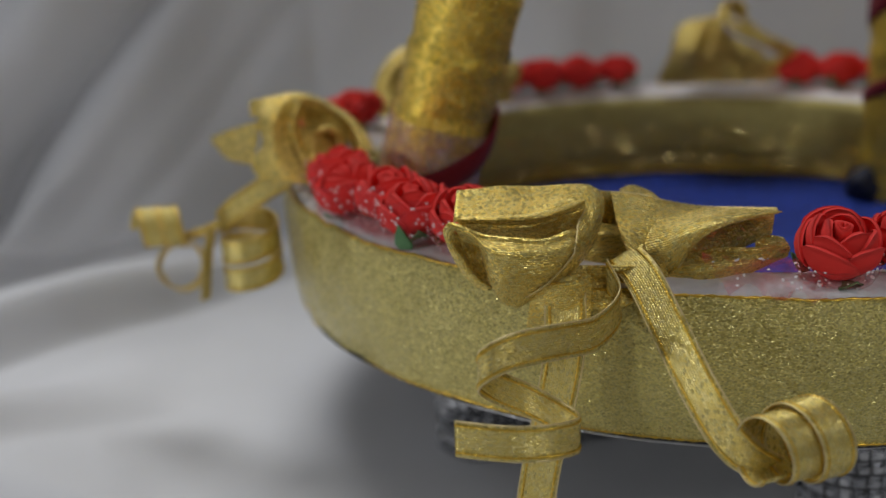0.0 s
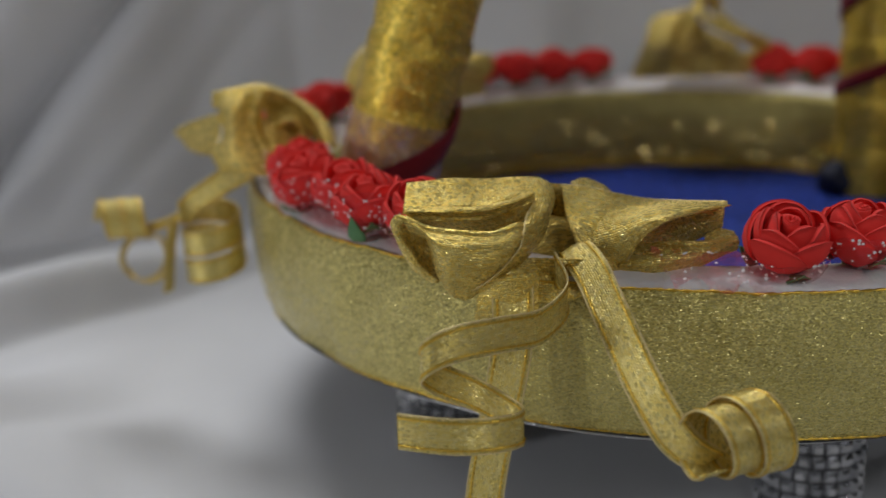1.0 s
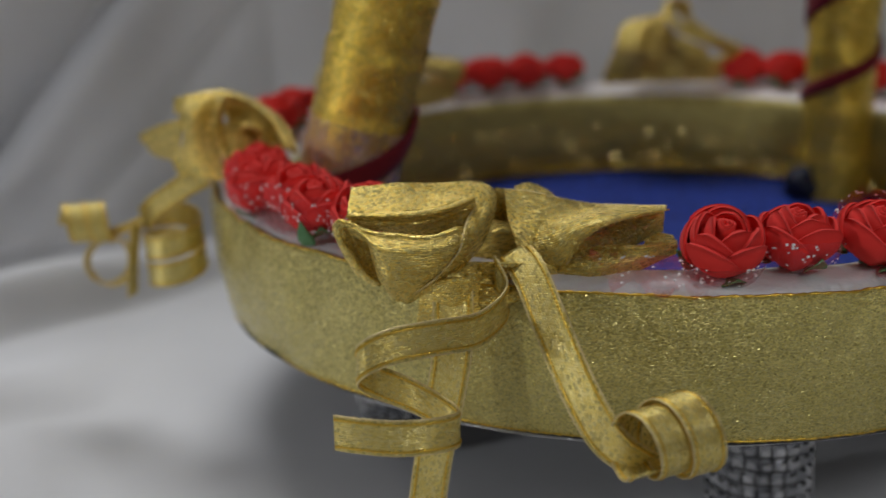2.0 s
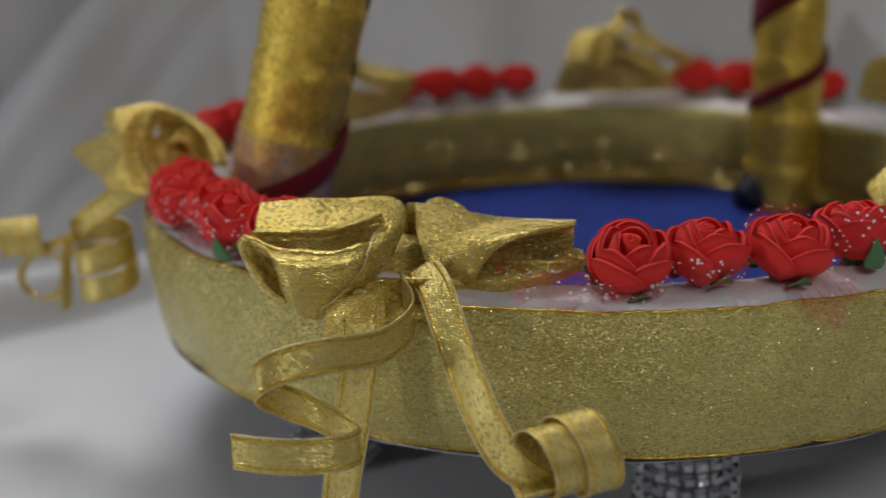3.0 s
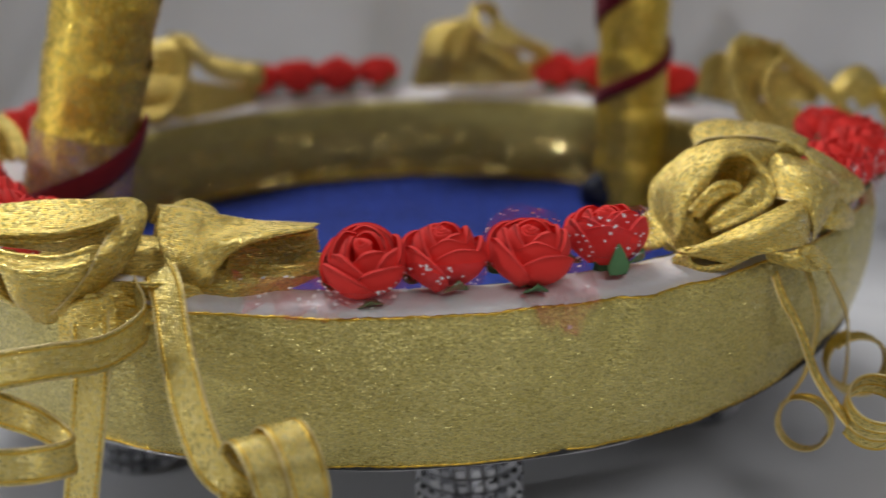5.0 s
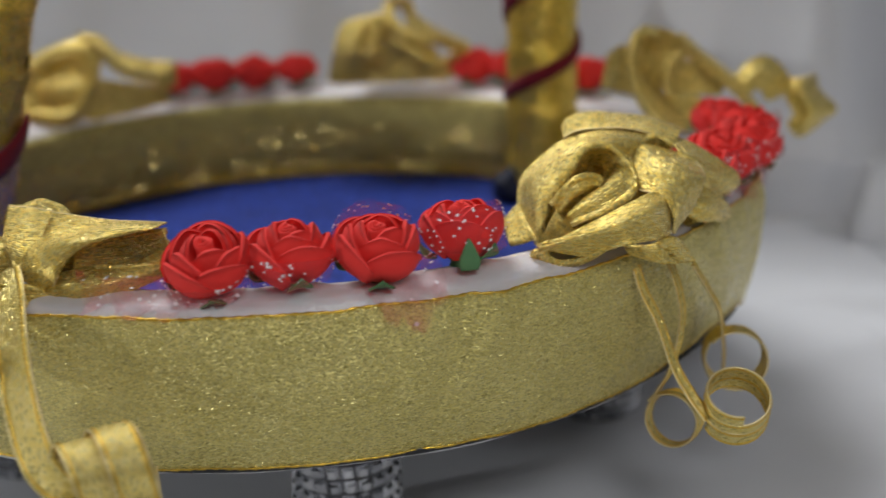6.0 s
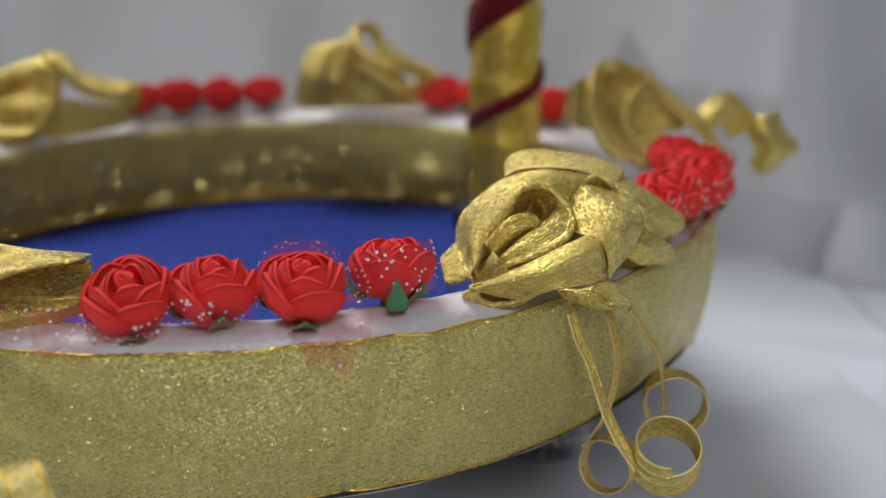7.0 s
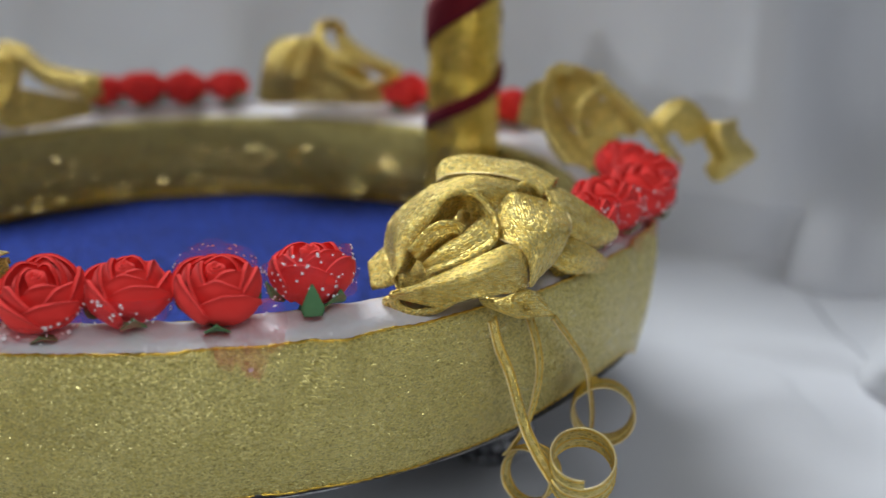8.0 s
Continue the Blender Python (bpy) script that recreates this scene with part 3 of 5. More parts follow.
STONE = stone_mesh()
STONE.materials.append(CRYSTAL)
LEG_R, LEG_TOP = 0.0155, Z_LOW - 0.002
ROWS_UP, ROUND = 10, 22
for deg in (211, 281, 345, 65, 137):
    a = radians(deg)
    lx, ly = 0.112 * math.cos(a), 0.112 * math.sin(a)
    leg = part("leg", lathe_mesh("leg_core", [(0.0005, TABLE), (LEG_R - 0.001, TABLE), (LEG_R, TABLE + 0.001), (LEG_R, LEG_TOP), (0.0005, LEG_TOP)], 40), STONE_BED, tray, "round leg wrapped in rows of clear rhinestones")
    leg.location = (lx, ly, 0)
    vs, fs = [], []
    for r in range(ROWS_UP):
        for k in range(ROUND):
            w = 2 * math.pi * (k + 0.1 * math.sin(r * 2.3 + deg)) / ROUND
            m = Matrix.Translation((LEG_R * math.cos(w), LEG_R * math.sin(w), TABLE + 0.003 + (LEG_TOP - TABLE - 0.005) * r / (ROWS_UP - 1))) @ Euler((0, radians(90), w)).to_matrix().to_4x4()
            m = m @ pose(0, 0, 0, random.uniform(-6, 6), random.uniform(-6, 6), random.uniform(-5, 5))
            if deg == 281:
                st = new("rhinestone", STONE)
                st.parent = leg
                st.matrix_local = m
            else:
                b = len(vs)
                vs += [m @ v.co for v in STONE.vertices]
                fs += [tuple(b + q for q in p.vertices) for p in STONE.polygons]
    if vs:
        tagged(part("rhinestone_wrap", mesh_of("rhinestone_wrap", vs, fs, None, False), CRYSTAL, leg), kind="stuff")


# the two wrapped handle posts that stand on the tray floor
def post_mesh(name, r, length, n=48, rows=90, seed=0, turn=0.024):
    verts, uvs, faces = [], [], []
    for j in range(rows + 1):
        z = length * j / rows
        for i in range(n + 1):
            w = 2 * math.pi * i / n
            lap = ((z + turn * 0.25 * i / n) / turn) % 1.0
            rr = r + 0.0011 * lap + 0.0008 * noise.noise(Vector((math.cos(w) * 2, math.sin(w) * 2, z * 90 + seed)))
            verts.append((rr * math.cos(w), rr * math.sin(w), z))
            uvs.append((w * r, z))
    for j in range(rows):
        for i in range(n):
            a = j * (n + 1) + i
            faces.append((a, a + 1, a + n + 2, a + n + 1))
    faces.append(tuple(rows * (n + 1) + i for i in range(n)))
    return mesh_of(name, verts, faces, uvs)


def helix_strip(name, r, z0, rise, a0, turns, width, thick=0.0016, n=60, shrink=0.0):
    A, B = [], []
    for i in range(n + 1):
        t = i / n
        w = a0 + 2 * math.pi * turns * t
        z = z0 + rise * t
        h = width * (1 - shrink * t) / 2
        A.append((r * math.cos(w), r * math.sin(w), z - h))
        B.append((r * math.cos(w), r * math.sin(w), z + h))
    return ribbon_mesh(name, A, B, n, 4, 0.0006, thick)


post = part("handle_post", post_mesh("handle_post_near", 0.0170, 0.23, seed=3), POST_GOLD, tray, "leaning post wrapped in gold foil ribbon")
post.matrix_local = pose(0.0415 - CX, 0.440 - CY, Z_BLUE, 0, 15.5, 0)
part("tape_sleeve", lathe_mesh("tape_sleeve", [(0.0188, 0.030), (0.0184, 0.045), (0.0186, 0.066), (0.0181, 0.066), (0.0180, 0.045), (0.0184, 0.030)], 64, 0.0009, 3, True), TAPE, post, "clear tape over the foot of the post")
part("red_winding", helix_strip("red_winding_near", 0.0188, 0.034, 0.036, radians(-145), 0.44, 0.010), VELVET, post, "dark red velvet ribbon round the post")

far_post = part("handle_post", post_mesh("handle_post_far", 0.0146, 0.21, seed=11), POST_GOLD, tray, "upright post wrapped in gold foil ribbon")
far_post.matrix_local = pose(0.2642 - CX, 0.557 - CY, Z_BLUE, 0, 0.5, 0)
part("red_winding", helix_strip("red_winding_low", 0.0156, 0.046, 0.028, radians(-190), 0.62, 0.0065), VELVET, far_post, "dark red velvet ribbon spiralling up the post")
part("red_winding", helix_strip("red_winding_high", 0.0156, 0.084, 0.050, radians(-205), 0.85, 0.016), VELVET, far_post, "dark red velvet ribbon spiralling up the post")


# ---- foam roses ----
def petal_mesh(name, r0, r1, r2, z0, z1, half, twist=0.0012, lip=0.0002, thick=0.0021, seed=0, nu=12, nv=8):
    """One cupped foam petal round the z axis, its middle towards +x: radius r0 at the foot, r1 at mid height, r2 at the top."""
    verts, faces = [], []
    for side in (0, 1):
        for j in range(nv + 1):
            v = j / nv
            for i in range(nu + 1):
                u = 2 * i / nu - 1
                crown = 0.30 + 0.70 * math.sqrt(max(0.0, 1 - (0.97 * u) ** 2))
                vv = v * crown
                r = (1 - vv) ** 2 * r0 + 2 * vv * (1 - vv) * (2 * r1 - 0.5 * (r0 + r2)) + vv * vv * r2
                r += twist * u + lip * max(0, v - 0.75) * 4 * (1 - 0.4 * u * u)
                r += 0.0004 * noise.noise(Vector((u * 1.5, v * 2, seed * 3.3)))
                edge = 0.55 + 0.45 * min(1, (1 - abs(u)) * 4) * min(1, (1 - v) * 4 + 0.15)
                r += (0.5 - side) * thick * edge
                a = half * u * (0.55 + 0.45 * math.sin(min(1.0, v * 1.25 + 0.1) * math.pi / 2))
                verts.append((r * math.cos(a), r * math.sin(a), z0 + (z1 - z0) * vv + 0.0005 * noise.noise(Vector((u * 2, seed * 1.7, v)))))
    N = (nu + 1) * (nv + 1)
    ix = lambda s, j, i: s * N + j * (nu + 1) + i
    for j in range(nv):
        for i in range(nu):
            faces.append((ix(0, j, i), ix(0, j, i + 1), ix(0, j + 1, i + 1), ix(0, j + 1, i)))
            faces.append((ix(1, j, i), ix(1, j + 1, i), ix(1, j + 1, i + 1), ix(1, j, i + 1)))
        for i, fl in ((0, 0), (nu, 1)):
            q = (ix(0, j, i), ix(0, j + 1, i), ix(1, j + 1, i), ix(1, j, i))
            faces.append(q[::-1] if fl else q)
    for j, fl in ((0, 1), (nv, 0)):
        for i in range(nu):
            q = (ix(0, j, i), ix(0, j, i + 1), ix(1, j, i + 1), ix(1, j, i))
            faces.append(q if fl else q[::-1])
    return mesh_of(name, verts, faces)


def bud_mesh():
    """The rolled strip at the heart."""
    A, B = [], []
    for i in range(41):
        t = i / 40
        a = t * 2.6 * 2 * math.pi
        r = 0.0006 + 0.0022 * t
        A.append((r * math.cos(a), r * math.sin(a), 0.006))
        B.append((r * 1.12 * math.cos(a), r * 1.12 * math.sin(a), 0.0186 - 0.0016 * t + 0.0004 * math.sin(a * 2)))
    return ribbon_mesh("bud", A, B, 40, 3, 0, 0.0009)


def leaf_mesh(wide=0.0042, tall=0.0058):
    """A small pointed sepal that clings under the outer petals."""
    A, B = [], []
    for i in range(9):
        t = i / 8
        w = wide * math.sin(math.pi * (0.12 + 0.88 * t) ** 0.8) if t < 1 else 0.0
        r = 0.0085 + 0.0068 * t ** 0.6
        z = 0.0002 + tall * t ** 1.5
        A.append((r, -w, z))
        B.append((r, w, z))
    return ribbon_mesh("leaf", A, B, 10, 4, 0.0006, 0.0005)


PETALS = {
    "outer": [petal_mesh("outer_petal", 0.0060, 0.0122, 0.0106, 0.0004, 0.0150 + 0.0008 * k, 0.96, lip=0.0006, seed=k) for k in range(3)],
    "middle": [petal_mesh("middle_petal", 0.0045, 0.0100, 0.0076, 0.003, 0.0178 + 0.0006 * k, 1.02, lip=0.0004, seed=5 + k) for k in range(2)],
    "inner": [petal_mesh("inner_petal", 0.0035, 0.0074, 0.0044, 0.005, 0.0186 + 0.0004 * k, 1.25, seed=9 + k) for k in range(2)],
}


def broad_leaf_mesh():
    """A broad flat leaf that stands up against the outer petals, widest near its foot, with a rounded point."""
    A, B, mid = [], [], []
    for i in range(13):
        t = i / 12
        w = 0.0037 * min(1.0, (1 - t) / 0.72) ** 0.8 * (0.75 + 0.25 * min(1.0, t / 0.2))
        r = 0.0136 + 0.0022 * math.sin(math.pi * (0.10 + 0.62 * t))
        z = -0.0014 + 0.0108 * t
        A.append((r - 0.0009 * w / 0.0043, -w, z))
        B.append((r - 0.0009 * w / 0.0043, w + 0.0003 * t, z))
        mid.append((r - 0.0002, 0.0, z))
    return ribbon_mesh("leaf", A, B, 14, 6, 0, 0.0006, between=(mid,))


BUD, LEAF, BROAD_LEAF = bud_mesh(), leaf_mesh(), broad_leaf_mesh()
CALYX = lathe_mesh("calyx", [(0.0005, -0.0034), (0.0046, -0.0030), (0.0040, -0.0012), (0.0062, 0.0010), (0.0050, 0.0022), (0.0005, 0.0022)], 16, 0.0006, 2)
CALYX.materials.append(GREEN)
for group_of in PETALS.values():
    for me in group_of:
        me.materials.append(RED_FOAM)
BUD.materials.append(RED_FOAM)
LEAF.materials.append(GREEN)
BROAD_LEAF.materials.append(GREEN)


def build_rose(variant):
    rose = thing("foam_rose", "small red foam rose with green leaf tips glued to the rim", "rose", "red foam roses on the rim")
    rnd = random.Random(variant)
    for kind, count, start in (("outer", 5, 0.2), ("middle", 4, 0.7), ("inner", 3, 0.1)):
        for k in range(count):
            ob = part("petal", PETALS[kind][k % len(PETALS[kind])], RED_FOAM, rose)
            ob.matrix_local = pose(0, 0, rnd.uniform(-0.0006, 0.0006), rnd.uniform(-4, 4), rnd.uniform(-3, 5), math.degrees(start + variant * 0.9 + 2 * math.pi * k / count) + rnd.uniform(-7, 7))
    ob = part("bud", BUD, RED_FOAM, rose)
    ob.matrix_local = pose(0, 0, 0.0003, 0, 0, variant * 70)
    part("calyx", CALYX, GREEN, rose, "short green stem base")
    for k in range(3):
        ob = part("leaf", LEAF, GREEN, rose, "green pointed leaf")
        ob.matrix_local = pose(0, 0, 0, 0, 0, variant * 40 + k * 120 + rnd.uniform(-15, 15))
    return rose


ROSES = [build_rose(v) for v in range(3)]
# place on the rim: angle, radius, lean outwards, spin, size
ROSE_ROWS = [
    (268.6, 0.155, 24, 20, 0.98), (276.0, 0.154, 6, 100, 0.97), (284.0, 0.156, 14, 36, 0.98), (293.0, 0.1525, -4, 250, 0.98),
    (203.5, 0.154, 8, 60, 1.02), (210.3, 0.157, 22, 170, 1.0), (216.8, 0.153, 12, 300, 1.0), (223.4, 0.157, 14, 0, 0.98), (230.0, 0.153, 24, 220, 1.0),
    (327.0, 0.158, 5, 80, 0.98), (334.5, 0.157, 14, 200, 1.0), (342.0, 0.162, 18, 300, 1.0), (350.0, 0.162, 10, 15, 1.02), (356.0, 0.156, 4, 130, 0.95),
    (120.0, 0.155, 0, 30, 0.95), (113.0, 0.152, 0, 90, 1.0), (105.2, 0.152, -4, 170, 0.97), (97.4, 0.153, 6, 260, 0.93),
    (63.5, 0.156, -10, 50, 1.0), (55.8, 0.157, 0, 120, 1.0), (47.8, 0.157, 0, 190, 0.96), (39.5, 0.156, 4, 280, 0.98),
    (172.0, 0.158, 0, 40, 1.0), (164.0, 0.158, 0, 150, 1.0), (156.0, 0.159, 0, 200, 0.97),
]
used = set()
for k, (deg, r, lean, spin, size) in enumerate(ROSE_ROWS):
    v, ob = k % 3, None
    at = on_rim(deg, r, Z_TOP + 0.0013)
    m = Matrix.Translation(at) @ Matrix.Rotation(radians(deg), 4, "Z") @ Matrix.Rotation(radians(lean), 4, "Y") @ Matrix.Rotation(radians(spin), 4, "Z")
    if v not in used:
        used.add(v)
        ROSES[v].matrix_world = m @ Matrix.Scale(size * 0.80, 4)
    else:
        ob = copy_thing(ROSES[v], m)
        ob.matrix_basis = m @ Matrix.Scale(size * 0.80, 4)
    if deg in (293.0, 223.4):
        leaf = part("leaf", BROAD_LEAF, GREEN, ROSES[v] if ob is None else ob, "broad green pointed leaf")
        leaf.matrix_local = pose(0, 0, 0, 0, 0, (-14 if deg > 290 else 22) - spin)


# ---- dotted red net tucked round the roses ----
def net_scrap(deg0, deg1, reach, seed, high=0.010, r0=0.160):
    """A crumpled strip of net along part of the rim, with its white flecks."""
    net = thing("net_scrap", "crumpled sheer red net with white flecks round the roses", "net", "red net on the rim")
    n, m = 44, 10
    verts, faces, dots, dfaces = [], [], [], []
    rnd = random.Random(seed)

    def place(u, v):
        d = deg0 + (deg1 - deg0) * u
        w = noise.noise(Vector((u * 9 + seed, v * 3, seed * 2.1)))
        w2 = noise.noise(Vector((u * 23 + seed, v * 7, seed)))
        r = r0 - 0.012 + reach * v * (0.40 + 0.60 * math.sin(math.pi * u) ** 0.5) + 0.0035 * w + 0.0015 * w2
        z = Z_TOP + 0.0012 + high * math.sin(math.pi * min(1, v * 1.15)) * max(0.0, 0.6 + 0.8 * w) + 0.0012 * abs(w2)
        if r > 0.160:
            z -= (r - 0.160) * 0.36
        if r > R_OUT - 0.001:
            z = min(z, Z_RIM + 0.003) - (r - R_OUT + 0.001) * 1.1
            r = R_OUT + 0.0022
        return on_rim(d, r, z)

    for i in range(n + 1):
        for j in range(m + 1):
            verts.append(place(i / n, j / m))
    for i in range(n):
        for j in range(m):
            a = i * (m + 1) + j
            faces.append((a, a + m + 1, a + m + 2, a + 1))
    part("net", mesh_of("net", verts, faces), TULLE, net)
    count = int(abs(deg1 - deg0) * 2.6)
    for k in range(count):
        u, v = rnd.uniform(0.02, 0.98), rnd.uniform(0.05, 0.98)
        p = place(u, v)
        nrm = (place(min(u + 0.02, 1), v) - p).cross(place(u, min(v + 0.05, 1)) - p)
        nrm = nrm.normalized() if nrm.length > 1e-12 else Vector((0, 0, 1))
        if nrm.z < 0:
            nrm = -nrm
        t = nrm.orthogonal().normalized()
        b = nrm.cross(t)
        r = rnd.uniform(0.0003, 0.0007)
        s = len(dots)
        for q in range(6):
            w = q * math.pi / 3
            dots.append(p + (t * math.cos(w) + b * math.sin(w)) * r + nrm * 0.0001)
        dots.append(p + nrm * 0.0005)
        dfaces += [(s + q, s + (q + 1) % 6, s + 6) for q in range(6)]
    tagged(part("fleck", mesh_of("fleck", dots, dfaces), DOT, net, "tiny white flecks"), kind="stuff")


def rose_veil(deg, r, lean, seed, a0, a1, low=0.002, high=0.013):
    """Net drawn close round one rose, with flecks that lie on it."""
    net = thing("net_veil", "sheer red net with white flecks drawn round a foam rose", "net", "red net on the rim")
    base = Matrix.Translation(on_rim(deg, r, Z_TOP + 0.0013)) @ Matrix.Rotation(radians(deg), 4, "Z") @ Matrix.Rotation(radians(lean), 4, "Y")
    rnd = random.Random(seed)
    verts, faces, dots, dfaces = [], [], [], []
    n, m = 24, 8

    def place(u, v):
        a = radians(a0 + (a1 - a0) * u)
        z = 0.80 * (low + (high - low) * v * (0.45 + 0.55 * math.sin(math.pi * u) ** 0.6))
        rr = 0.0086 + 0.0033 * math.sin(math.pi * min(1, (z / 0.018) * 0.75 + 0.2)) + 0.0012 * noise.noise(Vector((u * 7, v * 4, seed * 1.3)))
        return base @ Vector((rr * math.cos(a), rr * math.sin(a), z + 0.0018 * noise.noise(Vector((u * 5, v * 2, seed)))))

    for i in range(n + 1):
        for j in range(m + 1):
            verts.append(place(i / n, j / m))
    for i in range(n):
        for j in range(m):
            a = i * (m + 1) + j
            faces.append((a, a + m + 1, a + m + 2, a + 1))
    part("net", mesh_of("net", verts, faces), TULLE, net)
    for k in range(int((a1 - a0) / 360 * 75 * (high - low) / 0.011)):
        u, v = rnd.uniform(0.02, 0.98), rnd.uniform(0.03, 0.98)
        p = place(u, v)
        nrm = (place(u, v) - base @ Vector((0, 0, 0.008))).normalized()
        t = nrm.orthogonal().normalized()
        b = nrm.cross(t)
        q0, s = rnd.uniform(0.00028, 0.0005), len(dots)
        for q in range(6):
            w = q * math.pi / 3
            dots.append(p + (t * math.cos(w) + b * math.sin(w)) * q0 + nrm * 0.0001)
        dots.append(p + nrm * 0.0004)
        dfaces += [(s + q, s + (q + 1) % 6, s + 6) for q in range(6)]
    tagged(part("fleck", mesh_of("fleck", dots, dfaces), DOT, net, "tiny white flecks"), kind="stuff")


rose_veil(268.6, 0.155, 24, 1, -80, 120, 0.002, 0.010)
rose_veil(276.0, 0.154, 6, 2, -90, 90, 0.002, 0.012)
rose_veil(284.0, 0.156, 14, 3, 120, 250, 0.008, 0.020)
rose_veil(293.0, 0.1525, -4, 4, -120, 160, 0.003, 0.019)
for k, (deg, r, lean, *_) in enumerate(ROSE_ROWS[4:13]):
    rose_veil(deg, r, lean, 20 + k, -110, 120, 0.002, 0.018)
net_scrap(256, 272, 0.014, 31, 0.005, 0.166)
net_scrap(282, 290, 0.026, 32, 0.003, 0.160)
net_scrap(198, 232, 0.016, 34, 0.004, 0.162)
net_scrap(322, 356, 0.022, 35, 0.012, 0.160)
net_scrap(95, 120, 0.014, 36, 0.004, 0.158)


# ---- ribbon flowers ----
def fold(parent, name, curves, seed, scale=MM, label="", hem=0.0008, selvedge=()):
    """One piece of a folded flower, drawn over its curves; selvedge names the edges (0, 1) that are cut, with a pale woven border."""
    curves = [[Vector(p) * scale for p in c] for c in curves]
    turned = tuple(0.0 if k in selvedge else hem for k in (0, 1))
    me = ribbon_mesh(name, curves[0], curves[-1], 44, 14 if len(curves) > 2 else 8, 0.0, 0.0004, 0.00007, seed, turned, between=curves[1:-1])
    ob = part(name, me, FOLD_GOLD, parent, label)
    for k in selvedge:
        part("selvedge", tube_mesh("selvedge", smooth_line(curves[-k], 60), 0.00030, 5, 0.2, 3), PALE_EDGE, ob, "pale woven edge")
    return ob


def bundle(parent, at, size, seed):
    """The gathered cloth at the heart of a flower that the folds are sewn to."""
    prof = [(max(0.0005, math.sin(math.pi * k / 14)), -math.cos(math.pi * k / 14)) for k in range(15)]
    me = lathe_mesh("gathered_core", [(r * 0.012, z * 0.012) for r, z in prof], 40, 0.0022, seed)
    ob = part("gathered_core", me, FOLD_GOLD, parent)
    ob.matrix_local = Matrix.Translation(Vector(at) * MM) @ Matrix.Diagonal((size[0] / 12, size[1] / 12, size[2] / 12, 1))
    return ob


def tail(parent, a, b, n=60, label="narrow gold ribbon tail", bulge=0.0, name="ribbon_tail"):
    """A narrow ribbon between two edge curves with a stitched thread along each edge, as world points."""
    o = parent.matrix_world.translation if parent.parent is None else Vector((0, 0, 0))
    a, b = [Vector(p) - o for p in a], [Vector(p) - o for p in b]
    ob = part(name, ribbon_mesh(name, a, b, n, 6, bulge, 0.0004, 0.00015, 3), TAIL_GOLD, parent, label)
    for e, q in ((a, b), (b, a)):
        line = smooth_line(e, n * 4)
        inner = [p.lerp(s, 0.11) for p, s in zip(line, smooth_line(q, n * 4))]
        part("edge_thread", tube_mesh("edge_thread", inner, 0.00044, 5, 0.35, 3), THREAD, ob, "stitched gold edge thread")
        part("selvedge", tube_mesh("selvedge", line[::2], 0.00028, 5), PALE_EDGE, ob, "pale woven edge")
    return ob


def curl_edges(centre, axis, side, r0, r1, turns, width, pitch, start, n=40, squash=1.0):
    """Edges of a ribbon coiled round an axis."""
    axis, side = Vector(axis).normalized(), Vector(side)
    side = (side - axis * side.dot(axis)).normalized()
    up = axis.cross(side)
    A, B = [], []
    for i in range(n + 1):
        t = i / n
        w = radians(start) + 2 * math.pi * turns * t
        r = r0 + (r1 - r0) * t
        c = Vector(centre) + axis * (pitch * turns * (t - 0.5)) + side * (r * math.cos(w)) + up * (r * squash * math.sin(w))
        A.append(c - axis * width / 2)
        B.append(c + axis * width / 2)
    return A, B


